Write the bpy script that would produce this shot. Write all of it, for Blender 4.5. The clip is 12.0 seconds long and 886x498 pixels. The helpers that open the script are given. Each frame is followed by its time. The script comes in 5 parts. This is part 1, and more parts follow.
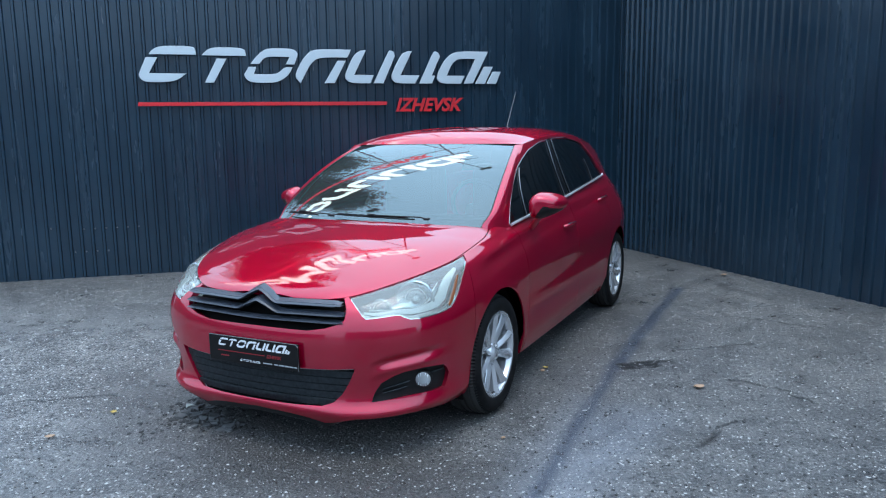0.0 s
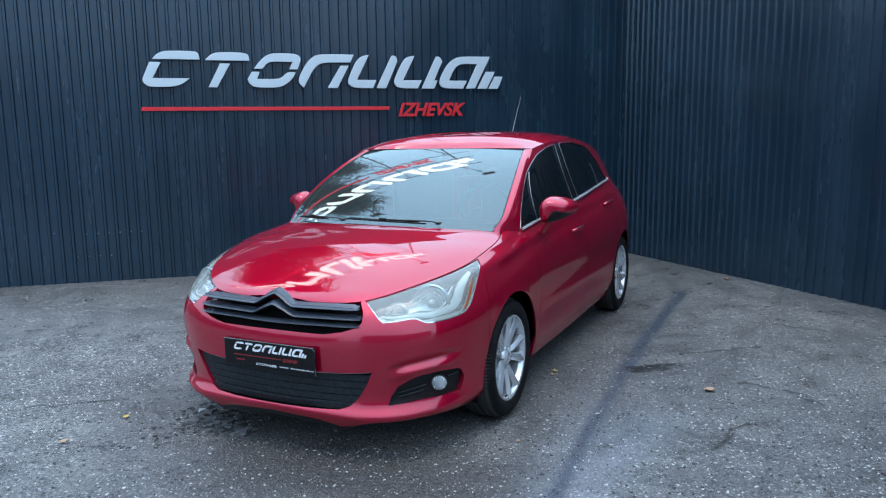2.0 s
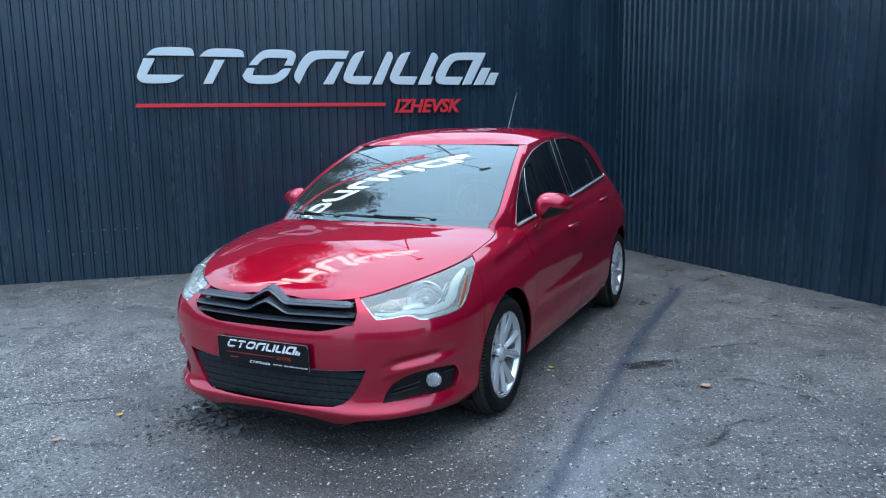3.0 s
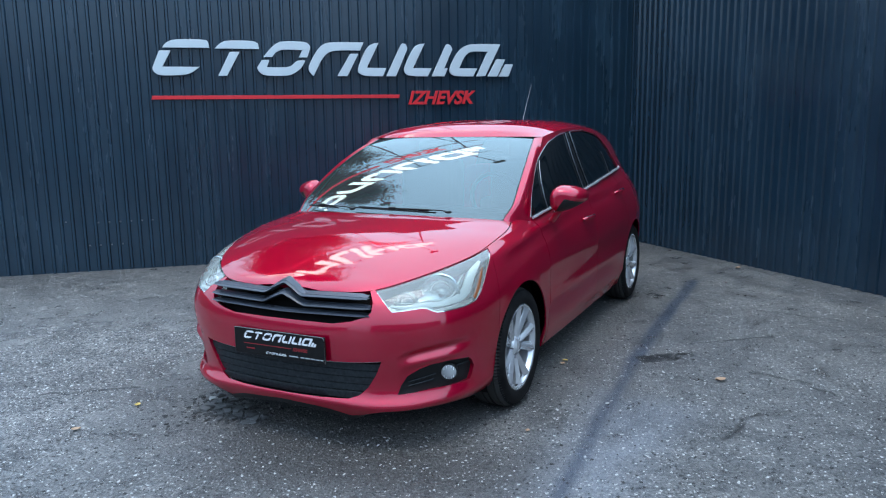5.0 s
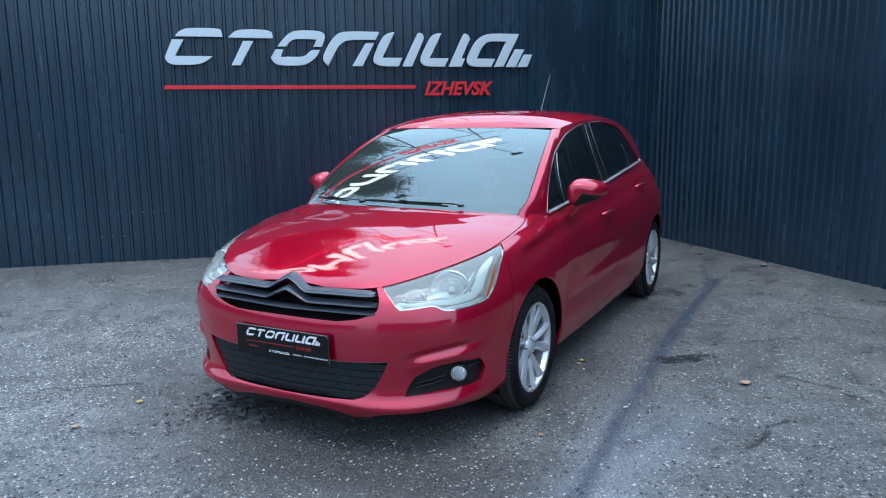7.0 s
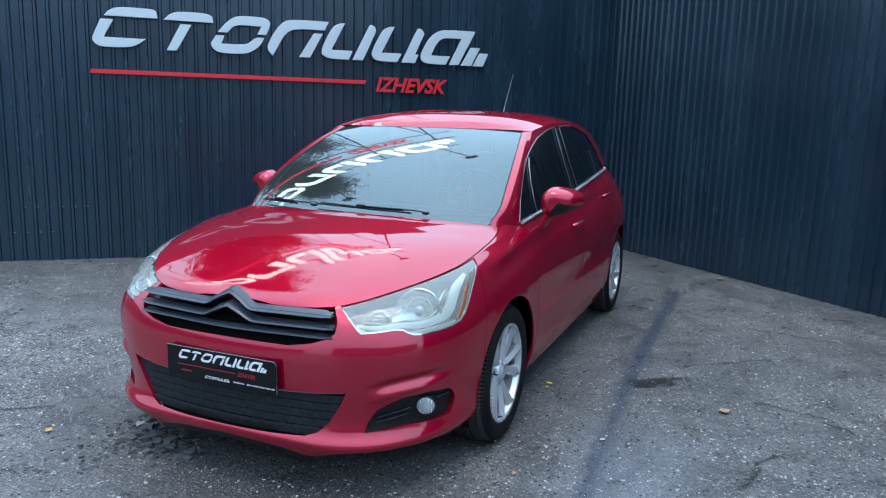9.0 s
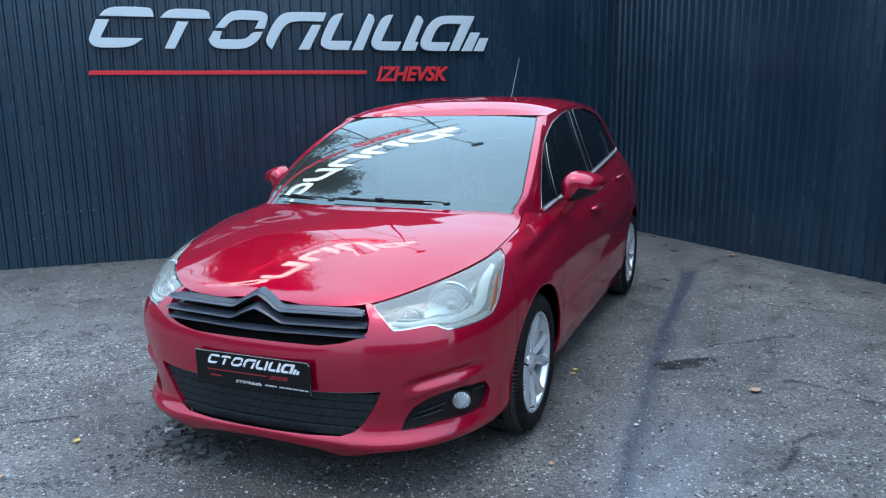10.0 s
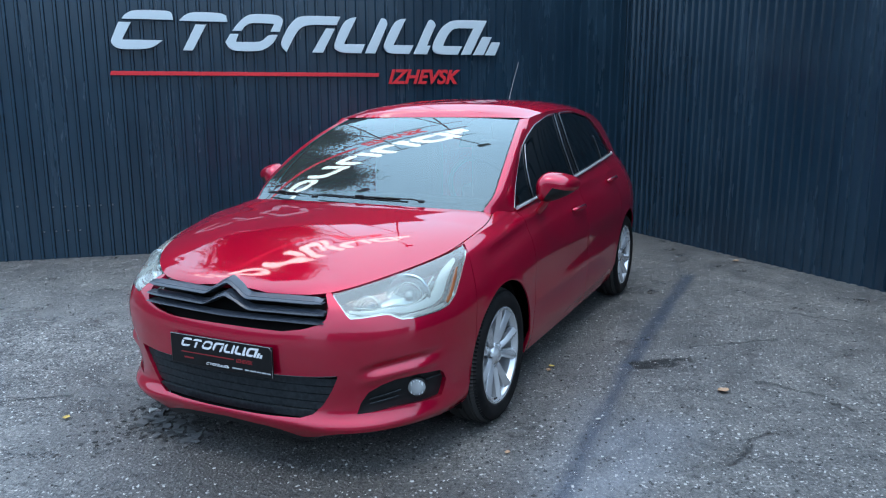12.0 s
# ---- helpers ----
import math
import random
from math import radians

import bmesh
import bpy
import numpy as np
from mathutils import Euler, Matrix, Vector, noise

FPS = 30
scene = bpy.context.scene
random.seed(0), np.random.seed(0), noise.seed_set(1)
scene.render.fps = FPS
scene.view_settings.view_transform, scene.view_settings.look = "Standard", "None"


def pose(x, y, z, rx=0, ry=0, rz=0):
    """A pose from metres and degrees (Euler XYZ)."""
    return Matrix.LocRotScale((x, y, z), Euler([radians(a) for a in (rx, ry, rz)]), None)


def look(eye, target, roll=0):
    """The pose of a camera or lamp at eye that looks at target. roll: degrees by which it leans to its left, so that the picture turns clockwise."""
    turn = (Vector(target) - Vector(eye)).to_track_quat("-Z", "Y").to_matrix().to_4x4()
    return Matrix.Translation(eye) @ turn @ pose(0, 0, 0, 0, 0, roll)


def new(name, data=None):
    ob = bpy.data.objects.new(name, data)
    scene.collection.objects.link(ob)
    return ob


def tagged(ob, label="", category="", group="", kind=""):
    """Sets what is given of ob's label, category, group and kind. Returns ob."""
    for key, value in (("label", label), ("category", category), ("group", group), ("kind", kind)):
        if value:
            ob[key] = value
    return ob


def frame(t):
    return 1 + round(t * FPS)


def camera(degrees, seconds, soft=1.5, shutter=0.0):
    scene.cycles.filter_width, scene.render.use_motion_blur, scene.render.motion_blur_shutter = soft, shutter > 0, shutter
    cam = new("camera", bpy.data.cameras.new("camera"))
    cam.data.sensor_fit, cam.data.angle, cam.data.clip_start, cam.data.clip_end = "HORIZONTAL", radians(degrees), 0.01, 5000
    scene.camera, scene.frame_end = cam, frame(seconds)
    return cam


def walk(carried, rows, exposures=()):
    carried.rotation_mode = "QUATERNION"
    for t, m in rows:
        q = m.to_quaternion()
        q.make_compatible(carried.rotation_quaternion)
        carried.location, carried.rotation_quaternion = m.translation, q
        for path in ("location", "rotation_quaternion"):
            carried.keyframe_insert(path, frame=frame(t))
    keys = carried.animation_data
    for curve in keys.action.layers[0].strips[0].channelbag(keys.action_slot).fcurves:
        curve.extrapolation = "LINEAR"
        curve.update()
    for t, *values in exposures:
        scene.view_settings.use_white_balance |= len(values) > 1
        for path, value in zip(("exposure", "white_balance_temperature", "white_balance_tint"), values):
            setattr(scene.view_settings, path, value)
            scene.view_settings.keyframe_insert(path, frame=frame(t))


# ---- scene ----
cam = camera(60.9, 12.0, soft=1.15)
PATH = [
    (0, (0.04, -0.1, 1.519), (0.02, 1.872, 1.187), -0.7),
    (0.5, (0.007, -0.106, 1.519), (-0.016, 1.867, 1.193), -0.5),
    (1, (-0.047, -0.114, 1.523), (-0.069, 1.86, 1.202), -0.4),
    (1.5, (-0.065, -0.118, 1.521), (-0.079, 1.857, 1.203), -0.5),
    (2, (-0.062, -0.117, 1.519), (-0.065, 1.858, 1.199), -0.7),
    (2.5, (-0.052, -0.11, 1.519), (-0.047, 1.864, 1.194), -0.9),
    (3, (-0.047, -0.097, 1.513), (-0.044, 1.876, 1.185), -0.8),
    (3.5, (-0.056, -0.102, 1.52), (-0.064, 1.87, 1.189), -0.8),
    (5.5, (-0.063, -0.104, 1.52), (-0.099, 1.863, 1.16), -0.8),
    (6, (-0.106, -0.105, 1.503), (-0.15, 1.86, 1.133), -0.8),
    (6.5, (-0.106, -0.055, 1.492), (-0.166, 1.909, 1.12), -0.7),
    (7, (-0.025, 0.059, 1.501), (-0.106, 2.023, 1.134), -0.6),
    (8.8, (-0.141, 0.433, 1.496), (-0.085, 2.399, 1.133), 1.9),
    (9, (-0.168, 0.466, 1.481), (-0.079, 2.43, 1.117), 1.7),
    (9.5, (-0.228, 0.503, 1.488), (-0.116, 2.463, 1.105), -0.0),
    (10, (-0.285, 0.527, 1.493), (-0.19, 2.485, 1.093), -0.8),
    (10.5, (-0.273, 0.504, 1.497), (-0.191, 2.462, 1.098), -0.9),
    (11, (-0.25, 0.473, 1.496), (-0.196, 2.432, 1.101), -1.0),
    (11.5, (-0.136, 0.419, 1.481), (-0.109, 2.38, 1.09), -0.6),
    (12, (0.016, 0.373, 1.483), (0.015, 2.334, 1.093), -0.2),
]
walk(cam, [(t, look(eye, target, roll)) for t, eye, target, roll in PATH])

# ---- world and light: an overcast day ----
SUN_UP, SUN_ROUND = radians(77), radians(180)
world = bpy.data.worlds.new("overcast_sky")
scene.world = world
world.use_nodes = True
wn, wl = world.node_tree.nodes, world.node_tree.links
sky = wn.new("ShaderNodeTexSky")
sky.sky_type, sky.sun_disc, sky.sun_elevation, sky.sun_rotation = "NISHITA", False, SUN_UP, SUN_ROUND
sky.air_density, sky.dust_density = 1.0, 4.0
scale = wn.new("ShaderNodeVectorMath")
scale.operation = "SCALE"
scale.inputs["Scale"].default_value = 0.09
wl.new(sky.outputs["Color"], scale.inputs[0])
cloud = wn.new("ShaderNodeTexNoise")
cloud.inputs["Scale"].default_value, cloud.inputs["Detail"].default_value = 2.2, 5
ramp = wn.new("ShaderNodeValToRGB")
ramp.color_ramp.elements[0].position, ramp.color_ramp.elements[0].color = 0.3, (0.44, 0.66, 0.945, 1)
ramp.color_ramp.elements[1].position, ramp.color_ramp.elements[1].color = 0.75, (0.62, 0.86, 1.165, 1)
wl.new(cloud.outputs["Fac"], ramp.inputs["Fac"])
mix = wn.new("ShaderNodeMix")
mix.data_type = "RGBA"
mix.inputs["Factor"].default_value = 0.85
wl.new(scale.outputs["Vector"], mix.inputs["A"])
wl.new(ramp.outputs["Color"], mix.inputs["B"])
# an overcast sky is brightest overhead
way = wn.new("ShaderNodeTexCoord")
split = wn.new("ShaderNodeSeparateXYZ")
wl.new(way.outputs["Generated"], split.inputs[0])
height = wn.new("ShaderNodeMapRange")
height.inputs["From Min"].default_value, height.inputs["From Max"].default_value = 0.0, 1.0
height.inputs["To Min"].default_value, height.inputs["To Max"].default_value = 0.84, 1.66
wl.new(split.outputs["Z"], height.inputs["Value"])
domed = wn.new("ShaderNodeVectorMath")
domed.operation = "SCALE"
wl.new(mix.outputs["Result"], domed.inputs[0])
# and here the cloud is thinner over the wall than over the yard
toward = wn.new("ShaderNodeVectorMath")
toward.operation = "DOT_PRODUCT"
toward.inputs[1].default_value = (0.45, 0.80, 0.0)
wl.new(way.outputs["Generated"], toward.inputs[0])
gain = wn.new("ShaderNodeMath")
gain.operation, gain.inputs[1].default_value, gain.inputs[2].default_value = "MULTIPLY_ADD", 0.32, 1.0
wl.new(toward.outputs["Value"], gain.inputs[0])
both_ways = wn.new("ShaderNodeMath")
both_ways.operation = "MULTIPLY"
wl.new(gain.outputs[0], both_ways.inputs[0])
wl.new(height.outputs["Result"], both_ways.inputs[1])
wl.new(both_ways.outputs[0], domed.inputs["Scale"])
back = wn["Background"]
back.inputs["Strength"].default_value = 1.0
wl.new(domed.outputs["Vector"], back.inputs["Color"])
sun = new("sun", bpy.data.lights.new("sun", "SUN"))
sun.data.energy, sun.data.angle, sun.data.color = 0.5, radians(30), (1.0, 0.97, 0.93)
sun.matrix_world = look((0, -4, 18), (0, 0, 0))
scene.view_settings.exposure = 1.22


# ---- materials ----
def material(name, color, rough=0.5, metal=0.0, coat=0.0, ior=1.5, spec=0.5):
    m = bpy.data.materials.new(name)
    m.use_nodes = True
    p = m.node_tree.nodes["Principled BSDF"]
    p.inputs["Base Color"].default_value = (*color, 1)
    p.inputs["Roughness"].default_value = rough
    p.inputs["Metallic"].default_value = metal
    p.inputs["Coat Weight"].default_value = coat
    p.inputs["Coat Roughness"].default_value = 0.03
    p.inputs["IOR"].default_value = ior
    p.inputs["Specular IOR Level"].default_value = spec
    return m


def nodes_of(m):
    return m.node_tree.nodes, m.node_tree.links, m.node_tree.nodes["Principled BSDF"]


def add_noise(m, scale, detail=4, space="Object", stretch=(1, 1, 1), rough=0.6):
    n, l, p = nodes_of(m)
    co = n.new("ShaderNodeTexCoord")
    mp = n.new("ShaderNodeMapping")
    mp.inputs["Scale"].default_value = stretch
    t = n.new("ShaderNodeTexNoise")
    t.inputs["Scale"].default_value, t.inputs["Detail"].default_value, t.inputs["Roughness"].default_value = scale, detail, rough
    l.new(co.outputs[space], mp.inputs["Vector"])
    l.new(mp.outputs["Vector"], t.inputs["Vector"])
    return t.outputs["Fac"]


def add_ramp(m, fac, stops):
    n, l, p = nodes_of(m)
    r = n.new("ShaderNodeValToRGB")
    els = r.color_ramp.elements
    while len(els) < len(stops):
        els.new(0.5)
    for e, (pos, c) in zip(els, stops):
        e.position, e.color = pos, ((*c, 1) if len(c) == 3 else c)
    l.new(fac, r.inputs["Fac"])
    return r.outputs["Color"]


def add_bump(m, height, strength=0.3, distance=0.01, after=None):
    n, l, p = nodes_of(m)
    b = n.new("ShaderNodeBump")
    b.inputs["Strength"].default_value, b.inputs["Distance"].default_value = strength, distance
    l.new(height, b.inputs["Height"])
    if after:
        l.new(after, b.inputs["Normal"])
    l.new(b.outputs["Normal"], p.inputs["Normal"])
    return b.outputs["Normal"]


def grey(v, tint=(1, 1, 1)):
    return tuple(v * c for c in tint)


PAINT = material("red_paint", (0.36, 0.006, 0.022), 0.36, 0.58, 1.0)
BLACK_PLASTIC = material("black_plastic", (0.012, 0.013, 0.015), 0.45, spec=0.3)
GLOSS_BLACK = material("gloss_black", (0.008, 0.008, 0.009), 0.12)
RUBBER = material("rubber", (0.012, 0.012, 0.013), 0.7, spec=0.15)
TREAD = material("dusty_tread", (0.035, 0.034, 0.033), 0.85, spec=0.2)
ALLOY = material("silver_alloy", (0.66, 0.675, 0.69), 0.27, 0.72)
TRIM = material("window_trim", (0.20, 0.21, 0.22), 0.35, 0.9)
AERIAL_GREY = material("aerial_grey", (0.13, 0.14, 0.15), 0.4, 0.3)
BELT_TRIM = material("belt_trim", (0.46, 0.48, 0.50), 0.3, 0.35)
CHROME = material("chrome", (0.8, 0.81, 0.83), 0.08, 1.0)
# near black: plastic liners, plus open recesses whose shade is in the colour
DARK_VOID = material("liner_and_void", (0.004, 0.004, 0.004), 0.9, spec=0.1)
WALL_PAINT = material("anthracite_steel", (0.028, 0.036, 0.047), 0.42, ior=1.58)
SIGN_WHITE = material("sign_white", (0.55, 0.63, 0.66), 0.4)
SIGN_RED = material("sign_red", (0.66, 0.022, 0.03), 0.4)
ASPHALT = material("asphalt", (0.05, 0.05, 0.052), 0.7)
TINT_GLASS = material("tinted_glass", (0.004, 0.006, 0.007), 0.02, ior=1.42)
PLATE_BLACK = material("plate_black", (0.01, 0.01, 0.011), 0.3, spec=0.25)
BRAKE = material("brake_steel", (0.16, 0.15, 0.15), 0.5, 0.8)
CABIN = material("cabin_plastic", (0.045, 0.047, 0.05), 0.6)
GRILLE_BLACK = material("satin_black", (0.034, 0.042, 0.056), 0.35)
GRILLE_GREY = material("grille_grey", (0.022, 0.024, 0.026), 0.5, spec=0.22)
REFLECTOR = material("lamp_reflector", (0.42, 0.48, 0.50), 0.22, 0.75)
LAMP_SILVER = material("lamp_silver", (0.46, 0.51, 0.51), 0.28, 0.6)
LAMP_WHITE = material("lamp_white", (0.78, 0.83, 0.84), 0.3, 0.12)
CLEAR_RIB = material("ribbed_lens", (0.6, 0.58, 0.56), 0.2, 0.3)
FOG_LENS = material("fog_glass", (0.32, 0.35, 0.38), 0.06, 0.5)
PLATE_WHITE = material("plate_white", (0.7, 0.72, 0.74), 0.5)
PLATE_RED = material("plate_red", (0.24, 0.012, 0.016), 0.5)
PLATE_DIM = material("plate_dim_white", (0.38, 0.40, 0.42), 0.5)
PLATE_GREY = material("plate_grey", (0.2, 0.21, 0.22), 0.3)
FRAME_STEEL = material("frame_steel", (0.015, 0.015, 0.017), 0.6)
SCREW = material("zinc_screw", (0.10, 0.115, 0.13), 0.4, 0.6)
BARK = material("bark", (0.05, 0.038, 0.028), 0.9)
LEAF = material("leaf_green", (0.045, 0.075, 0.03), 0.6)
GRIT_LIGHT = material("pale_grit", (0.42, 0.415, 0.40), 0.6)
GRIT_DARK = material("dark_grit", (0.035, 0.035, 0.035), 0.7)
RUBBLE = material("rubble", (0.085, 0.085, 0.086), 0.7)
LEAF_BROWN = material("leaf_brown", (0.33, 0.21, 0.13), 0.7)
LEAF_YELLOW = material("leaf_yellow", (0.45, 0.32, 0.08), 0.7)
LEAF_PALE = material("leaf_pale", (0.42, 0.42, 0.41), 0.7)
SIGN_LIT = material("lit_letter", (0.8, 0.82, 0.84), 0.4)
SIGN_RED_LIT = material("lit_red", (0.6, 0.02, 0.03), 0.4)
for lit, tone, power in ((SIGN_LIT, (1.0, 0.98, 0.94), 2.4), (SIGN_RED_LIT, (1.0, 0.02, 0.05), 1.0)):
    lp = lit.node_tree.nodes["Principled BSDF"]
    lp.inputs["Emission Color"].default_value = (*tone, 1)
    lp.inputs["Emission Strength"].default_value = power


def clear_glass(name, tint, ior=1.45, haze=0.0, sheen=(1, 1, 1), dust=(0.60, 0.67, 0.67)):
    """Glass to look through: clear straight on, mirror-like at a slant."""
    m = bpy.data.materials.new(name)
    m.use_nodes = True
    n, l = m.node_tree.nodes, m.node_tree.links
    n.remove(n["Principled BSDF"])
    see = n.new("ShaderNodeBsdfTransparent")
    see.inputs["Color"].default_value = (*tint, 1)
    gloss = n.new("ShaderNodeBsdfGlossy")
    gloss.inputs["Roughness"].default_value = 0.01
    gloss.inputs["Color"].default_value = (*sheen, 1)
    fres = n.new("ShaderNodeFresnel")
    fres.inputs["IOR"].default_value = ior
    body = see.outputs[0]
    if haze:
        dull = n.new("ShaderNodeBsdfDiffuse")
        dull.inputs["Color"].default_value = (*dust, 1)
        mx = n.new("ShaderNodeMixShader")
        mx.inputs["Fac"].default_value = haze
        l.new(see.outputs[0], mx.inputs[1])
        l.new(dull.outputs[0], mx.inputs[2])
        body = mx.outputs[0]
    top = n.new("ShaderNodeMixShader")
    l.new(fres.outputs[0], top.inputs["Fac"])
    l.new(body, top.inputs[1])
    l.new(gloss.outputs[0], top.inputs[2])
    l.new(top.outputs[0], n["Material Output"].inputs["Surface"])
    return m


COVER = clear_glass("lamp_cover", (0.90, 0.95, 0.90), 1.42, 0.26, dust=(0.64, 0.66, 0.62))
FOG_CLEAR = clear_glass("fog_lens", (0.96, 0.98, 0.98), 1.4, 0.45, dust=(0.62, 0.65, 0.67))
SCREEN_GLASS = clear_glass("screen_glass", (0.26, 0.35, 0.35), 1.98, 0.05, sheen=(0.86, 1.0, 0.99), dust=(0.40, 0.50, 0.50))
BARREL = material("rim_barrel", (0.42, 0.43, 0.44), 0.4, 0.8)
AMBER = material("amber_lens", (0.24, 0.075, 0.025), 0.15)


def position_of(m):
    n, l, p = nodes_of(m)
    return n.new("ShaderNodeNewGeometry").outputs["Position"]


def maths(m, op, a, b=None, clamp=False):
    n, l, p = nodes_of(m)
    x = n.new("ShaderNodeMath")
    x.operation, x.use_clamp = op, clamp
    for k, v in enumerate((a, b)):
        if v is None:
            continue
        if isinstance(v, (int, float)):
            x.inputs[k].default_value = v
        else:
            l.new(v, x.inputs[k])
    return x.outputs[0]


def blend(m, fac, a, b, kind="MIX"):
    n, l, p = nodes_of(m)
    x = n.new("ShaderNodeMix")
    x.data_type, x.blend_type = "RGBA", kind
    for key, v in (("Factor", fac), ("A", a), ("B", b)):
        if isinstance(v, (int, float)):
            x.inputs[key].default_value = v
        elif isinstance(v, tuple):
            x.inputs[key].default_value = (*v, 1)
        else:
            l.new(v, x.inputs[key])
    return x.outputs["Result"]


def near_line(m, a, b, width, soft, wobble):
    """1 along the stretch from a to b on the ground, fading out over soft metres."""
    n, l, p = nodes_of(m)
    ax, ay = a
    dx, dy = b[0] - a[0], b[1] - a[1]
    ln = math.hypot(dx, dy)
    dx, dy = dx / ln, dy / ln
    sep = n.new("ShaderNodeSeparateXYZ")
    l.new(position_of(m), sep.inputs[0])
    X, Y = maths(m, "SUBTRACT", sep.outputs[0], ax), maths(m, "SUBTRACT", sep.outputs[1], ay)
    along = maths(m, "ADD", maths(m, "MULTIPLY", X, dx), maths(m, "MULTIPLY", Y, dy))
    across = maths(m, "ABSOLUTE", maths(m, "ADD", maths(m, "ADD", maths(m, "MULTIPLY", X, -dy), maths(m, "MULTIPLY", Y, dx)), wobble))
    over = maths(m, "MAXIMUM", maths(m, "SUBTRACT", maths(m, "MULTIPLY", along, -1), 0.0), maths(m, "SUBTRACT", along, ln))
    d = maths(m, "MAXIMUM", across, over)
    return maths(m, "DIVIDE", maths(m, "SUBTRACT", width + soft, d), soft, True)


def dress_asphalt():
    m = ASPHALT
    n, l, p = nodes_of(m)
    big = add_noise(m, 0.55, 5, "Object")
    mid = add_noise(m, 4.0, 5, "Object")
    fine = add_noise(m, 62, 5, "Object", rough=0.8)
    co = n.new("ShaderNodeTexCoord")
    stones = n.new("ShaderNodeTexVoronoi")
    stones.inputs["Scale"].default_value = 62
    l.new(co.outputs["Object"], stones.inputs["Vector"])
    stone_tone = n.new("ShaderNodeSeparateColor")
    l.new(stones.outputs["Color"], stone_tone.inputs[0])
    base = add_ramp(m, fine, [(0.36, (0.012, 0.012, 0.012)), (0.44, (0.076, 0.076, 0.076)), (0.56, (0.128, 0.127, 0.124)), (0.70, (0.31, 0.307, 0.30))])
    flecks = add_ramp(m, stone_tone.outputs[0], [(0.70, (0, 0, 0)), (0.80, (0.26, 0.26, 0.26)), (0.93, (0.42, 0.42, 0.42)), (0.97, (1, 1, 1))])
    inside = add_ramp(m, stones.outputs["Distance"], [(0.25, (1, 1, 1)), (0.5, (0, 0, 0))])
    fl = maths(m, "MULTIPLY", flecks, inside)
    col = blend(m, maths(m, "MULTIPLY", fl, 0.75), base, (0.42, 0.415, 0.40))
    patch = add_ramp(m, mid, [(0.30, (0.68, 0.67, 0.67)), (0.5, (1.02, 1.02, 1.02)), (0.68, (1.26, 1.25, 1.23))])
    col = blend(m, 1.0, col, patch, "MULTIPLY")
    grain = add_ramp(m, add_noise(m, 24, 4, "Object", rough=0.7), [(0.36, (0.34, 0.34, 0.35)), (0.44, (0.94, 0.94, 0.94)), (0.65, (1.24, 1.22, 1.19))])
    col = blend(m, 1.0, col, grain, "MULTIPLY")
    wet = add_ramp(m, big, [(0.30, (0.60, 0.61, 0.63)), (0.70, (1.32, 1.30, 1.26))])
    col = blend(m, 1.0, col, wet, "MULTIPLY")
    wob = maths(m, "MULTIPLY", maths(m, "SUBTRACT", add_noise(m, 1.6, 4, "Object"), 0.5), 0.16)
    thin = maths(m, "MULTIPLY", maths(m, "SUBTRACT", add_noise(m, 9, 4, "Object"), 0.5), 0.17)
    wob2 = maths(m, "MULTIPLY", wob, 0.35)
    lime = maths(m, "MULTIPLY", near_line(m, (0.42, 2.80), (0.86, 3.55), 0.06, 0.30, maths(m, "MULTIPLY", wob, 1.8)), maths(m, "MULTIPLY", mid, 0.55))
    col = blend(m, maths(m, "MULTIPLY", lime, 0.9, True), col, (0.24, 0.27, 0.32))
    # brightens the asphalt on the left: sky sheen put into the colour
    pale = near_line(m, (-3.2, 1.6), (-2.7, 4.4), 0.7, 1.3, maths(m, "MULTIPLY", wob, 4.0))
    col = blend(m, pale, col, blend(m, 1.0, col, (1.38, 1.38, 1.40), "MULTIPLY"))
    damp = near_line(m, (-1.95, 4.25), (-1.30, 3.45), 0.10, 0.40, maths(m, "MULTIPLY", wob, 3.0))
    col = blend(m, maths(m, "MULTIPLY", damp, maths(m, "MULTIPLY", mid, 0.75), True), col, (0.034, 0.030, 0.031))
    # damp patch with the bumper's shade put into its colour
    damp_shade = near_line(m, (-0.85, 3.05), (0.05, 2.88), 0.12, 0.32, maths(m, "MULTIPLY", wob, 1.6))
    col = blend(m, maths(m, "MULTIPLY", damp_shade, maths(m, "ADD", mid, 0.12), True), col, (0.028, 0.024, 0.022))
    seam = maths(m, "MAXIMUM", near_line(m, (2.15, 6.75), (1.05, 4.42), 0.022, 0.05, wob2), maths(m, "MULTIPLY", near_line(m, (1.05, 4.42), (0.34, 2.70), 0.012, 0.045, wob2), 0.85))
    seam = maths(m, "MULTIPLY", seam, maths(m, "ADD", maths(m, "MULTIPLY", mid, 0.9), 0.25))
    col = blend(m, maths(m, "MULTIPLY", seam, 1.0, True), col, (0.024, 0.036, 0.060))
    blot = maths(m, "MULTIPLY", maths(m, "SUBTRACT", add_noise(m, 15, 4, "Object"), 0.5), 0.20)
    oil = maths(m, "MAXIMUM", near_line(m, (1.14, 4.44), (1.28, 4.47), 0.045, 0.025, blot), near_line(m, (1.36, 4.52), (1.42, 4.52), 0.01, 0.03, blot))
    col = blend(m, maths(m, "MULTIPLY", oil, maths(m, "MULTIPLY", mid, 2.8), True), col, (0.007, 0.006, 0.005))
    cracks = None
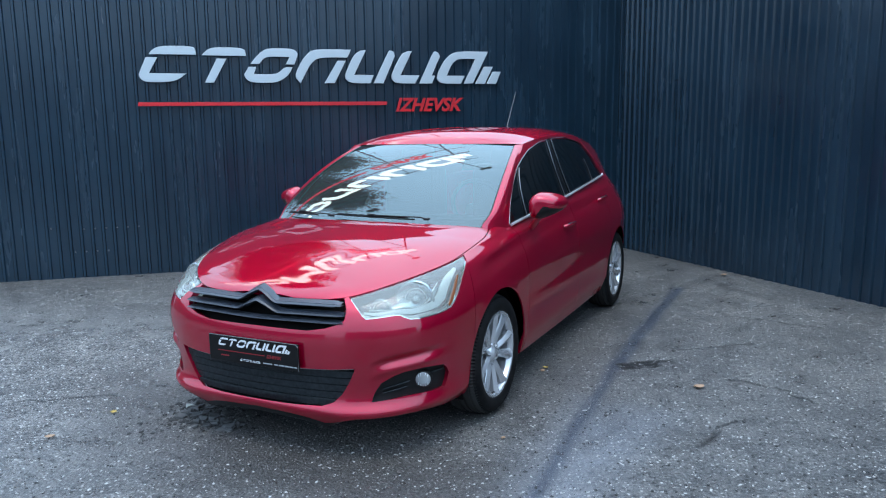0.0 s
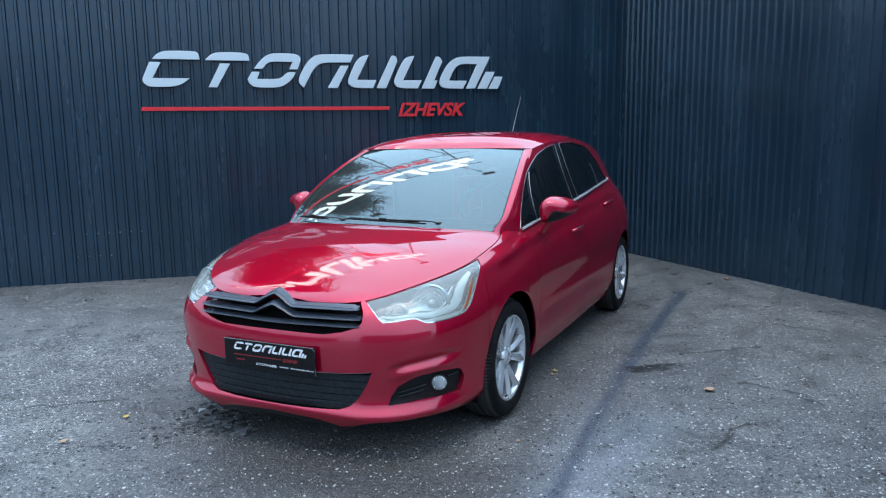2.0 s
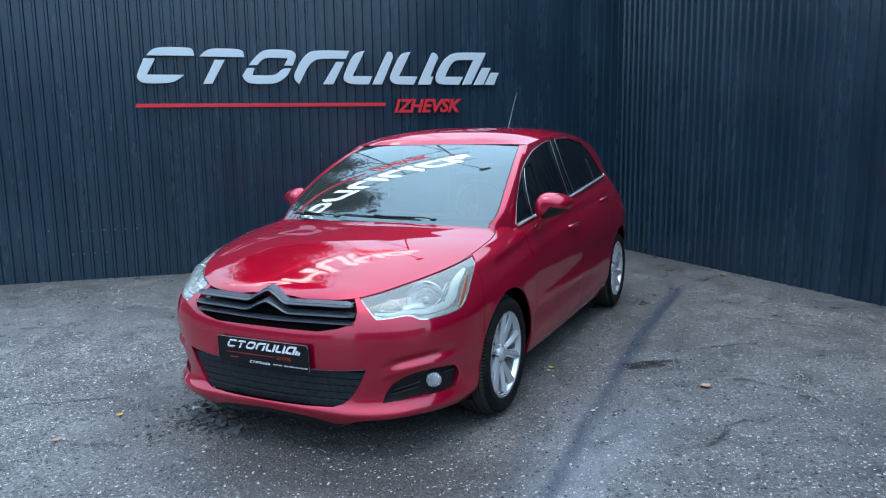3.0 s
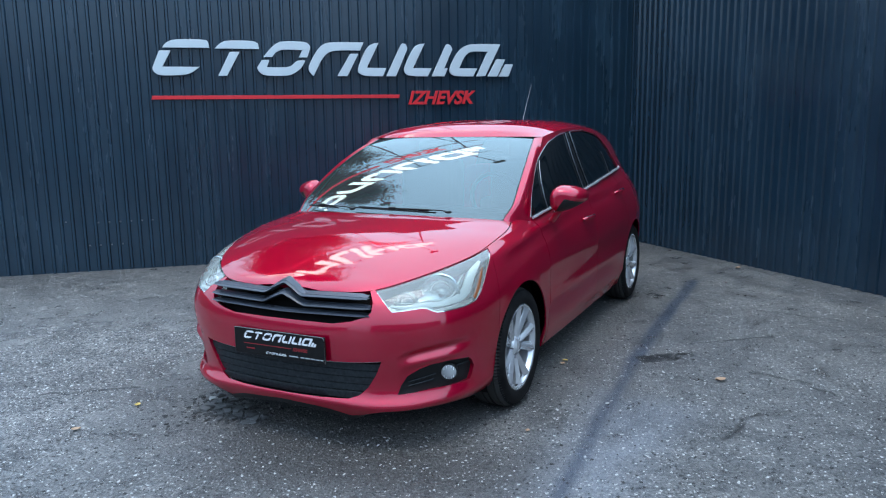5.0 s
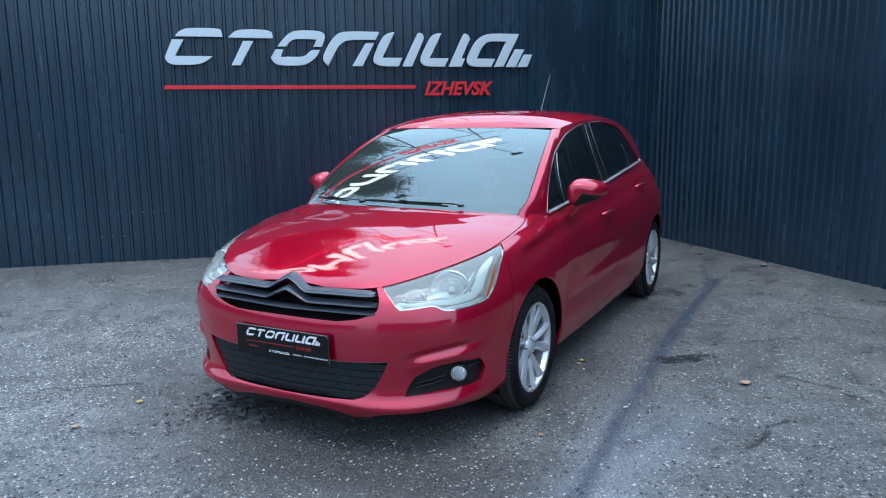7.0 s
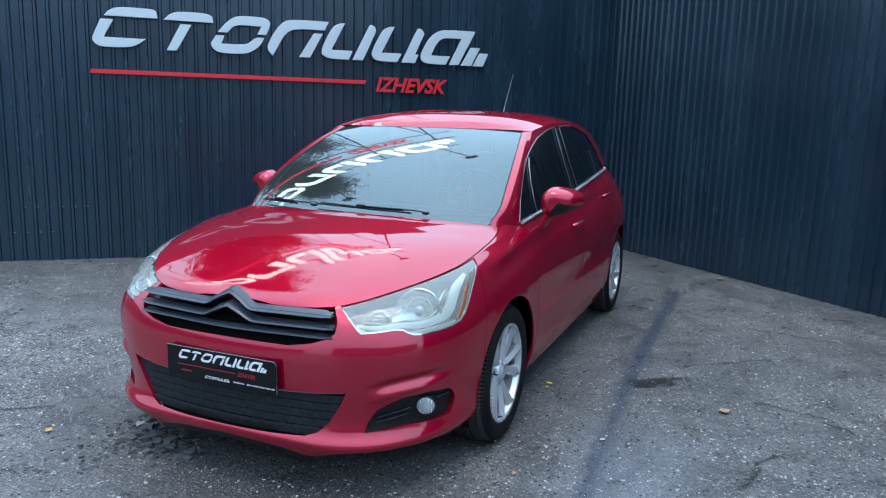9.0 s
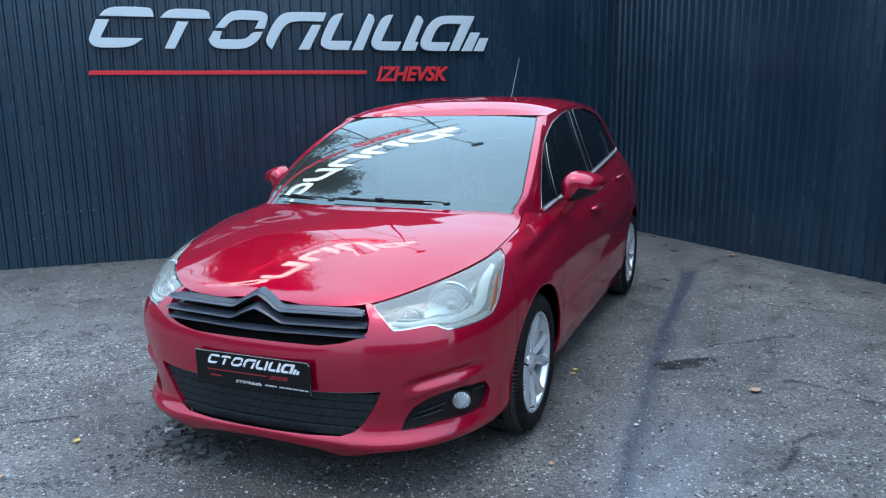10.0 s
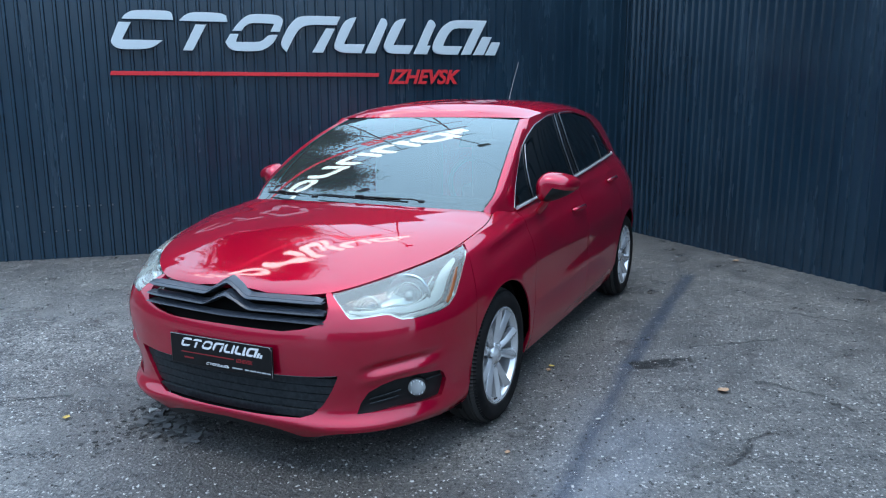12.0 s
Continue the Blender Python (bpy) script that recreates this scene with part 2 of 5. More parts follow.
    for a, b in (((1.70, 4.17), (1.90, 4.03)), ((1.90, 4.03), (2.0, 3.80)), ((1.48, 3.55), (1.18, 3.26)), ((-2.75, 6.18), (-2.55, 6.32)), ((-3.3, 5.55), (-2.9, 5.62)), ((2.3, 5.6), (2.75, 5.3)), ((-2.4, 3.9), (-1.9, 4.02)), ((1.5, 4.75), (2.1, 4.9))):
        k = near_line(m, a, b, 0.003, 0.022, thin)
        cracks = k if cracks is None else maths(m, "MAXIMUM", cracks, k)
    col = blend(m, maths(m, "MULTIPLY", cracks, 0.7, True), col, (0.014, 0.014, 0.014))
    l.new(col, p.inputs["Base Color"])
    rough = add_ramp(m, mid, [(0.3, (0.25, 0.25, 0.25)), (0.6, (0.46, 0.46, 0.46))])
    film = maths(m, "MULTIPLY", near_line(m, (-2.9, 1.6), (-2.5, 4.6), 0.5, 1.1, maths(m, "MULTIPLY", wob, 3.0)), 0.8)
    rough = blend(m, film, rough, (0.20, 0.20, 0.20))
    l.new(blend(m, seam, rough, (0.24, 0.24, 0.24)), p.inputs["Roughness"])
    h = maths(m, "ADD", maths(m, "MULTIPLY", fine, 0.6), maths(m, "MULTIPLY", inside, 0.5))
    h = maths(m, "SUBTRACT", h, maths(m, "MULTIPLY", cracks, 1.5))
    add_bump(m, h, 0.9, 0.007)


dress_asphalt()


def dress_wall():
    m = WALL_PAINT
    n, l, p = nodes_of(m)
    streak = add_noise(m, 3.0, 5, "Object", (1, 1, 0.12))
    spot = add_noise(m, 1.1, 4, "Object")
    tone = add_ramp(m, streak, [(0.3, (0.0075, 0.0235, 0.041)), (0.7, (0.0145, 0.0365, 0.059))])
    dust = add_ramp(m, spot, [(0.4, (0.9, 0.9, 0.9)), (0.7, (1.2, 1.18, 1.15))])
    l.new(blend(m, 1.0, tone, dust, "MULTIPLY"), p.inputs["Base Color"])
    l.new(add_ramp(m, streak, [(0.3, (0.20, 0.20, 0.20)), (0.7, (0.30, 0.30, 0.30))]), p.inputs["Roughness"])
    add_bump(m, add_noise(m, 2.2, 3, "Object", (1, 1, 0.5)), 0.25, 0.02)


dress_wall()


def dress_paint():
    m = PAINT
    n, l, p = nodes_of(m)
    flake = add_noise(m, 900, 1, "Object")
    tone = add_ramp(m, flake, [(0.3, (0.34, 0.0007, 0.022)), (0.7, (0.45, 0.0014, 0.033))])
    p.inputs["Coat IOR"].default_value = 1.64
    p.inputs["Specular IOR Level"].default_value = 0.0
    p.inputs["Specular Tint"].default_value = (0.9, 0.03, 0.10, 1)
    dirt = add_noise(m, 6, 6, "Object")
    film = add_ramp(m, dirt, [(0.55, (0, 0, 0)), (0.8, (0.025, 0.025, 0.025))])
    l.new(blend(m, film, tone, (0.25, 0.2, 0.19)), p.inputs["Base Color"])
    # road dust dulls the gloss of the lower panels
    sep = n.new("ShaderNodeSeparateXYZ")
    co = n.new("ShaderNodeTexCoord")
    l.new(co.outputs["Object"], sep.inputs[0])
    low = maths(m, "DIVIDE", maths(m, "SUBTRACT", 0.86, sep.outputs[2]), 0.40, True)
    clean = add_ramp(m, dirt, [(0.4, (0.018, 0.018, 0.018)), (0.75, (0.042, 0.042, 0.042))])
    l.new(maths(m, "ADD", maths(m, "MULTIPLY", low, 0.045), clean), p.inputs["Coat Roughness"])


dress_paint()


def dress_plastic(m, scale, lo, hi):
    n, l, p = nodes_of(m)
    f = add_noise(m, scale, 5, "Object")
    l.new(add_ramp(m, f, [(0.35, lo), (0.72, hi)]), p.inputs["Base Color"])
    add_bump(m, add_noise(m, 400, 2, "Object"), 0.12, 0.001)


dress_plastic(BLACK_PLASTIC, 9, (0.004, 0.0045, 0.005), (0.011, 0.012, 0.013))
dress_plastic(GRILLE_GREY, 60, (0.006, 0.009, 0.011), (0.026, 0.032, 0.037))
dress_plastic(RUBBER, 14, (0.004, 0.004, 0.0045), (0.012, 0.012, 0.0125))
dress_plastic(PLATE_BLACK, 30, (0.004, 0.004, 0.0045), (0.008, 0.008, 0.009))


# ---- mesh helpers ----
def empty(name, m=None, **tags):
    ob = new(name)
    if m is not None:
        ob.matrix_world = m
    return tagged(ob, **tags)


def solid(name, verts, faces, mat, parent=None, label="", smooth=True, flip=False):
    me = bpy.data.meshes.new(name)
    me.from_pydata([tuple(float(c) for c in v) for v in verts], [], [f[::-1] for f in faces] if flip else faces)
    me.materials.append(mat)
    me.validate()
    if smooth:
        me.shade_smooth()
    ob = new(name, me)
    ob.parent = parent
    return tagged(ob, label=label)


def part(name, bm, mat, parent=None, label="", smooth=False):
    me = bpy.data.meshes.new(name)
    bm.to_mesh(me)
    bm.free()
    me.materials.append(mat)
    if smooth:
        me.shade_smooth()
    ob = new(name, me)
    ob.parent = parent
    return tagged(ob, label=label)


def grid_faces(rows, cols, gone=()):
    return [(r * cols + c, r * cols + c + 1, (r + 1) * cols + c + 1, (r + 1) * cols + c)
            for r in range(rows - 1) for c in range(cols - 1) if (r, c) not in gone]


def weighted(ob, angle=35):
    """Smooth faces, sharp edges past the angle."""
    me = ob.data
    me.shade_smooth()
    me.set_sharp_from_angle(angle=radians(angle))
    return ob


def box_bm(sx, sy, sz, bevel=0.0, seg=2, at=(0, 0, 0)):
    bm = bmesh.new()
    bmesh.ops.create_cube(bm, size=1, matrix=Matrix.Translation(at) @ Matrix.Diagonal((sx, sy, sz, 1)))
    if bevel:
        bmesh.ops.bevel(bm, geom=bm.edges[:], offset=bevel, segments=seg, affect="EDGES", profile=0.5)
    return bm


def plate_bm(outline, depth, bevel=0.0):
    """A flat outline in x, z raised to -y by depth."""
    bm = bmesh.new()
    f = bm.faces.new([bm.verts.new((x, 0, z)) for x, z in outline])
    bm.normal_update()
    if f.normal.y > 0:
        f.normal_flip()
    out = bmesh.ops.extrude_face_region(bm, geom=[f])
    bmesh.ops.translate(bm, vec=(0, -depth, 0), verts=[v for v in out["geom"] if isinstance(v, bmesh.types.BMVert)])
    bmesh.ops.delete(bm, geom=[f], context="FACES_ONLY") if f.is_valid else None
    if bevel:
        front = [e for e in bm.edges if all(abs(v.co.y + depth) < 1e-6 for v in e.verts)]
        bmesh.ops.bevel(bm, geom=front, offset=bevel, segments=2, affect="EDGES", profile=0.5)
    bmesh.ops.recalc_face_normals(bm, faces=bm.faces[:])
    return bm


def lathe(profile, n, axis="y"):
    """Rings of (radius, across) turned round the y axis."""
    verts, faces = [], []
    m = len(profile)
    for i in range(n):
        a = 2 * math.pi * i / n
        verts += [(r * math.cos(a), y, r * math.sin(a)) for r, y in profile]
    for i in range(n):
        j = (i + 1) % n
        faces += [(i * m + k, i * m + k + 1, j * m + k + 1, j * m + k) for k in range(m - 1)]
    return verts, faces


# ---- ground ----
def ground_z(x, y):
    """Flat round the car, falling a little towards the corner of the two walls."""
    s = y - 6.0 + 0.15 * x
    s = math.log(1 + math.exp(min(s / 0.35, 40))) * 0.35
    return -0.026 * min(s, 5.0)


def steps(lo, hi, near_lo, near_hi, fine, coarse):
    a = list(np.arange(near_lo, near_hi, fine))
    g, p = [], near_hi
    d = fine
    while p < hi:
        g.append(p)
        d = min(d * 1.5, coarse)
        p += d
    h, p, d = [], near_lo, fine
    while p > lo:
        d = min(d * 1.5, coarse)
        p -= d
        h.append(p)
    return h[::-1] + a + g


gx = steps(-400, 400, -6, 6, 0.15, 60)
gy = steps(-400, 400, -1, 11, 0.15, 60)
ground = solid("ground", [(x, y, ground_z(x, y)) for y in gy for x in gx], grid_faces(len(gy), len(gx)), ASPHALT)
tagged(ground, "worn wet grey asphalt with light stone chips", "ground", kind="structure")

# ---- corrugated walls ----
WALL_TURN = radians(19.0)
CORNER = Vector((2.19, 9.564, 0))
PITCH, DEPTH = 0.105, 0.021


def corrugated(name, start, way, length, front, top, label):
    """A sheet wall from start along way; front is the side that faces the yard."""
    xs = [(-.03, DEPTH)]
    n = int(length / PITCH)
    for i in range(n):
        b = i * PITCH
        xs += [(b, DEPTH), (b + 0.066, DEPTH), (b + 0.075, 0.0), (b + 0.094, 0.0)]
    verts, faces = [], []
    zs = [-0.3, 0.0, 1.2, 2.4, top]
    for d, depth in xs:
        p = start + way * d - front * depth
        verts += [(p.x, p.y, z) for z in zs]
    k = len(zs)
    faces = [(i * k + j, (i + 1) * k + j, (i + 1) * k + j + 1, i * k + j + 1) for i in range(len(xs) - 1) for j in range(k - 1)]
    m = len(verts)
    a, b = start - front * 0.1, start + way * (n * PITCH - 0.008) - front * 0.1
    verts += [(a.x, a.y, -0.3), (b.x, b.y, -0.3), (b.x, b.y, top), (a.x, a.y, top)]
    faces.append((m, m + 1, m + 2, m + 3))
    wall = solid(name, verts, faces, WALL_PAINT, smooth=False)
    return tagged(wall, label, "wall", kind="structure")


ALONG = Vector((math.cos(WALL_TURN), math.sin(WALL_TURN), 0))
INTO = Vector((math.sin(WALL_TURN), -math.cos(WALL_TURN), 0))
SIDE_TURN = radians(-69.5)
SIDE = Vector((math.cos(SIDE_TURN), math.sin(SIDE_TURN), 0))
SIDE_IN = Vector((math.sin(SIDE_TURN), -math.cos(SIDE_TURN), 0))
corrugated("wall_north", CORNER, -ALONG, 8.0, INTO, 3.25, "dark anthracite corrugated steel sheet wall")
corrugated("wall_east", CORNER, SIDE, 11.0, SIDE_IN, 4.6, "dark anthracite corrugated steel sheet wall")

trim = part("corner_trim", box_bm(.07, .07, 3.5, .006, 2), WALL_PAINT)
trim.matrix_world = Matrix.Translation(CORNER + INTO * -.02 + SIDE_IN * -.02 + Vector((0, 0, 1.45))) @ pose(0, 0, 0, 0, 0, 19.0)
tagged(trim, "dark anthracite steel corner trim of the wall", "trim", kind="structure")

PLAIN_WALL = material("plain_wall", (0.14, 0.14, 0.145), 0.8)
_, l_, p_ = nodes_of(PLAIN_WALL)
l_.new(add_ramp(PLAIN_WALL, add_noise(PLAIN_WALL, 0.8, 6, "Object"), [(0.3, (0.10, 0.10, 0.105)), (0.7, (0.19, 0.188, 0.185))]), p_.inputs["Base Color"])
# added out of view: cuts the low light from behind the camera
south = part("unseen_wall_south", box_bm(24, 0.3, 4.3, 0.02, 1, (5.0, -10.0, 1.85)), PLAIN_WALL)
tagged(south, "added plain grey wall out of view, cutting low southern light", "wall", kind="structure")
# added out of view: darkens what the paint and sheets reflect from the west
west = part("unseen_wall_west", box_bm(0.3, 26, 3.3, 0.02, 1, (-15.0, 1.0, 1.35)), PLAIN_WALL)
tagged(west, "added plain grey wall out of view, darkening low western reflections", "wall", kind="structure")

# ---- raised sign on the wall ----
LETTERS = {
    "arc": [(.13, .28), (.17, .33), (.25, .365), (.55, .365), (.58, .345), (.59, .28)],
    "bowl": [(.10, .25), (.21, .25), (.12, .09), (.48, .09), (.41, .035), (.33, .005), (.09, 0), (.04, .03), (.02, .07), (.04, .12)],
    "cap": [(.64, .275), (.70, .335), (.77, .36), (1.03, .36), (1.08, .335), (1.09, .275)],
    "stem": [(.79, .245), (.89, .245), (.75, 0), (.66, 0)],
    "ring_top": [(1.13, .195), (1.19, .27), (1.25, .325), (1.32, .36), (1.57, .36), (1.62, .33), (1.63, .295), (1.59, .195), (1.50, .195), (1.54, .27), (1.32, .275), (1.26, .245), (1.22, .195)],
    "ring_low": [(1.11, .165), (1.19, .165), (1.16, .09), (1.38, .09), (1.43, .115), (1.48, .165), (1.57, .165), (1.53, .09), (1.46, .035), (1.38, 0), (1.14, 0), (1.08, .035), (1.06, .085)],
    "arch": [(1.65, 0), (1.60, .05), (1.60, .105), (1.67, .235), (1.75, .33), (1.84, .36), (2.21, .36), (2.17, .275), (1.87, .272), (1.79, .23), (1.74, .165)],
    "leg": [(2.06, .24), (2.15, .24), (2.02, 0), (1.91, 0)],
    "hook": [(2.24, .305), (2.31, .35), (2.38, .36), (2.24, .09), (2.46, .09), (2.42, 0), (2.20, 0), (2.14, .045), (2.14, .10)],
    "slash": [(2.65, .36), (2.69, .35), (2.71, .305), (2.69, .26), (2.57, 0), (2.46, 0), (2.63, .34)],
    "hook_second": [(2.77, .305), (2.83, .35), (2.91, .36), (2.77, .09), (2.99, .09), (2.94, 0), (2.72, 0), (2.67, .04), (2.66, .09)],
    "slash_foot": [(3.18, .36), (3.22, .345), (3.24, .30), (3.22, .265), (3.14, .09), (3.18, .09), (3.14, 0), (2.99, 0), (3.16, .35)],
    "loop": [(3.20, .055), (3.21, .115), (3.29, .26), (3.37, .33), (3.46, .365), (3.83, .365), (3.64, .005), (3.53, 0), (3.67, .28), (3.47, .28), (3.42, .255), (3.37, .20), (3.32, .09), (3.54, .09), (3.49, 0), (3.27, 0), (3.22, .025)],
    "bar_tall": [(3.78, .195), (3.89, .195), (3.79, 0), (3.67, 0)],
    "bar_short": [(3.89, .14), (3.99, .14), (3.93, 0), (3.81, 0)],
}


def rounded(outline):
    """Turns the blunt corners of an outline into curves and keeps the sharp ones."""
    out, n = [], len(outline)
    for i in range(n):
        a, b, c = (Vector(outline[k % n]) for k in (i - 1, i, i + 1))
        e, f = b - a, c - b
        if abs(e.angle_signed(f)) > radians(50):
            out.append(tuple(b))
            continue
        p, q = b - e * .46, b + f * .46
        out += [tuple(p * (1 - k) ** 2 + b * 2 * k * (1 - k) + q * k * k) for k in (0, .2, .4, .6, .8, 1)]
    return out


def wordmark(name, m, size, depth, white, label, red=SIGN_RED, line=True, worded=True, category="sign", parent=None):
    """Raised strokes, a red rule and a red word below them."""
    sign = empty(name)
    if parent:
        sign.parent = parent
    sign.matrix_basis = m
    tagged(sign, label)
    if not parent:
        tagged(sign, category=category)
    for key, outline in LETTERS.items():
        bm = plate_bm([(x * size, z * size) for x, z in rounded(outline)], depth, 0.003 * size)
        part("stroke", bm, white, sign)
    if line:
        part("red_rule", plate_bm([(x * size, z * size) for x, z in ((0, -.20), (2.61, -.20), (2.60, -.238), (-.01, -.238))], depth * .8, 0.002 * size), red, sign, "bright red rule")
    if not worded:
        return sign
    cu = bpy.data.curves.new("word", "FONT")
    cu.body, cu.size, cu.shear, cu.extrude, cu.offset = "IZHEVSK", 0.205 * size, 0.33, depth * .4, 0.006 * size
    cu.space_character = 1.0
    word = new("word", cu)
    dg = bpy.context.evaluated_depsgraph_get()
    me = bpy.data.meshes.new_from_object(word.evaluated_get(dg))
    bpy.data.objects.remove(word)
    me.materials.clear()
    me.materials.append(red)
    co = np.array([v.co[:] for v in me.vertices])
    w = co[:, 0].max() - co[:, 0].min()
    me.transform(Matrix.Diagonal((0.815 * size / w, 1, 1, 1)))
    ob = new("word", me)
    ob.parent = sign
    ob.matrix_basis = pose((2.70 - .0) * size, -depth * .4, -.305 * size, 90)
    return sign


SIGN_AT = Vector((-3.1195, 7.683, 1.955))
sign = wordmark("wall_sign", Matrix.Translation(SIGN_AT + (-INTO) * 0.02) @ pose(0, 0, 0, 0, 0, 19.0), 1.0, 0.02, SIGN_WHITE, "white raised lettering with a red rule on the dark wall")

# ---- car surface: rails run from the nose round the side to the tail, in the car's own axes (x ahead, y left) ----
RAIL_SILL = [(.865, 0, .160), (.855, .26, .155), (.80, .50, .158), (.655, .68, .174), (.42, .80, .192), (0, .835, .20), (-.46, .842, .200), (-1.36, .846, .200), (-2.45, .842, .21), (-3.0, .80, .24), (-3.28, .6, .28), (-3.38, 0, .30)]
RAIL_LIP = [(.900, 0, .232), (.888, .26, .227), (.838, .515, .214), (.695, .705, .220), (.435, .825, .235), (0, .852, .25), (-.46, .858, .250), (-1.36, .861, .250), (-2.45, .858, .26), (-3.01, .81, .30), (-3.3, .605, .34), (-3.40, 0, .36)]
RAIL_LOW = [(.872, 0, .285), (.858, .26, .283), (.806, .506, .290), (.668, .696, .300), (.425, .826, .32), (0, .866, .32), (-.46, .873, .32), (-1.36, .876, .32), (-2.45, .872, .34), (-3.02, .82, .38), (-3.31, .61, .42), (-3.42, 0, .44)]
RAIL_MID = [(.888, 0, .46), (.873, .26, .46), (.824, .511, .465), (.695, .706, .475), (.434, .839, .50), (0, .880, .52), (-.46, .885, .52), (-1.36, .885, .52), (-2.45, .888, .56), (-3.02, .835, .56), (-3.32, .61, .56), (-3.43, 0, .56)]
RAIL_HIGH = [(.885, 0, .578), (.871, .252, .578), (.826, .504, .584), (.699, .704, .602), (.426, .838, .645), (0, .882, .69), (-.46, .885, .69), (-1.36, .887, .70), (-2.45, .89, .74), (-3.02, .83, .76), (-3.3, .6, .76), (-3.40, 0, .76)]
RAIL_SHOULDER = [(.838, 0, .662), (.830, .23, .66), (.792, .48, .676), (.65, .67, .72), (.37, .785, .79), (-.02, .835, .84), (-.46, .835, .86), (-1.36, .845, .88), (-2.45, .835, .92), (-3.0, .77, .93), (-3.2, .56, .93), (-3.30, 0, .95)]
RAIL_TOP = [(.808, 0, .728), (.80, .22, .724), (.745, .43, .733), (.58, .61, .785), (.30, .735, .838), (-.04, .778, .897), (-.46, .768, .926), (-1.36, .782, .990), (-2.45, .742, 1.060), (-2.95, .68, 1.08), (-3.10, .5, 1.08), (-3.18, 0, 1.08)]


def smooth_line(points, n, mirror=False):
    """Catmull-Rom through the points, n steps to a span."""
    p = np.array(points, float)
    if mirror:
        first, last = p[1] * (1, -1, 1), p[-2] * (1, -1, 1)
    else:
        first, last = 2 * p[0] - p[1], 2 * p[-1] - p[-2]
    q = np.vstack([first, p, last])
    s = np.linspace(0, 1, n, endpoint=False)[:, None]
    out = []
    for a, b, c, d in zip(q, q[1:], q[2:], q[3:]):
        out.append(b + .5 * s * (c - a + s * (2 * a - 5 * b + 4 * c - d + s * (3 * (b - c) + d - a))))
    return np.vstack(out + [p[-1:]])


TSTEP, VSTEP = 80, 40
RAILS = np.array([smooth_line(r, TSTEP, True) for r in (RAIL_SILL, RAIL_LIP, RAIL_LOW, RAIL_MID, RAIL_HIGH, RAIL_SHOULDER, RAIL_TOP)])
SKIN = np.array([smooth_line(RAILS[:, i], VSTEP) for i in range(RAILS.shape[1])])


def ease(v):
    v = min(max(v, 0.0), 1.0)
    return v * v * (3 - 2 * v)


def hump(d, wide):
    return math.exp(-(d / wide) ** 2)


def arch_share(dx, ahead, behind):
    return dx / (ahead if dx > 0 else behind)


HUB_Z, TYRE_R, AXLE_REAR = 0.305, 0.312, -2.608
ARCHES = ((0.0, .318, .368), (AXLE_REAR, .362, .362))
ARCH_TOP = .357


def relief(t, x, z):
    """Pressings: the hollow over the fog lamp, the flared arch lips, the crease along the doors and the crest under the windows."""
    if t < 2.2 or t > 9.5:
        return (0.0, 0.0)
    nose = side = 0.0
    if t < 3.9:
        run = ease((t - 2.2) / .5) * ease((3.9 - t) / .6)
        line = .484 - .022 * (3.75 - t) - .036 * max(0, 3.0 - t) ** 2
        d = z - line
        nose = run * (-.015 * hump(d, .018) + .009 * hump(d + .040, .018))
    if t > 3.6:
        for ax, ahead, behind in ARCHES:
            e = math.hypot(arch_share(x - ax, ahead, behind), (z - HUB_Z) / ARCH_TOP)
            if e < 1.4 and z > .2:
                side += .006 * hump(e - 1.0, .09) * ease((t - 4.2) / .6)
        door = ease((-.36 - x) / .12) * ease((x + 2.30) / .2)
        side += door * (.005 * hump(z - .470, .045) - .006 * hump(z - .590, .075))
        crest = float(np.interp(-x, [-.2, 0, .26, .63, 1.4, 2.4], [.812, .846, .874, .902, .945, .985]))
        side += ease((.22 - x) / .25) * ease((x + 2.7) / .4) * (.006 * hump(z - crest, .018) - .008 * hump(z - crest + .05, .034))
    return (nose * .75, nose * .66 + side)


def skin(t, z, off=0.0):
    """The point of the car's outer skin at the station t and the height z, moved off metres outwards."""
    def column(u):
        u = min(max(u * TSTEP, 0), len(SKIN) - 1.001)
        i = int(u)
        return SKIN[i] * (1 - u + i) + SKIN[i + 1] * (u - i)

    def on(u, h):
        c = column(u)
        h = min(max(h, c[0, 2]), c[-1, 2])
        q = np.array([np.interp(h, c[:, 2], c[:, 0]), np.interp(h, c[:, 2], c[:, 1]), h])
        return q + np.array([*relief(u, q[0], h), 0])
    p = on(t, z)
    if off:
        e = .02
        along = on(t + e, z) - on(max(t - e, 0), z)
        c = column(t)
        lo, hi = max(z - .012, c[0, 2]), min(z + .012, c[-1, 2])
        up = on(t, hi) - on(t, lo)
        n = np.cross(along, up)
        n = n / np.linalg.norm(n)
        p = p + n * off
    return p


def top_z(t):
    return float(np.interp(t * TSTEP, range(len(SKIN)), SKIN[:, -1, 2]))


def sill_z(t):
    return float(np.interp(t * TSTEP, range(len(SKIN)), SKIN[:, 0, 2]))


# ---- the car: its doors, lamps and panels are stretches of the skin ----
CAR_POSE = pose(-0.4968, 4.0797, 0.001, 0.45, -0.25, -115.5)
car = empty("car", CAR_POSE)
tagged(car, "dark red five-door hatchback parked on wet asphalt", "car")


def lin(a, b, n):
    return [float(v) for v in np.linspace(a, b, n)]


def line_of(pairs):
    xs, ys = [p[0] for p in pairs], [p[1] for p in pairs]
    return lambda t: float(np.interp(t, xs, ys))


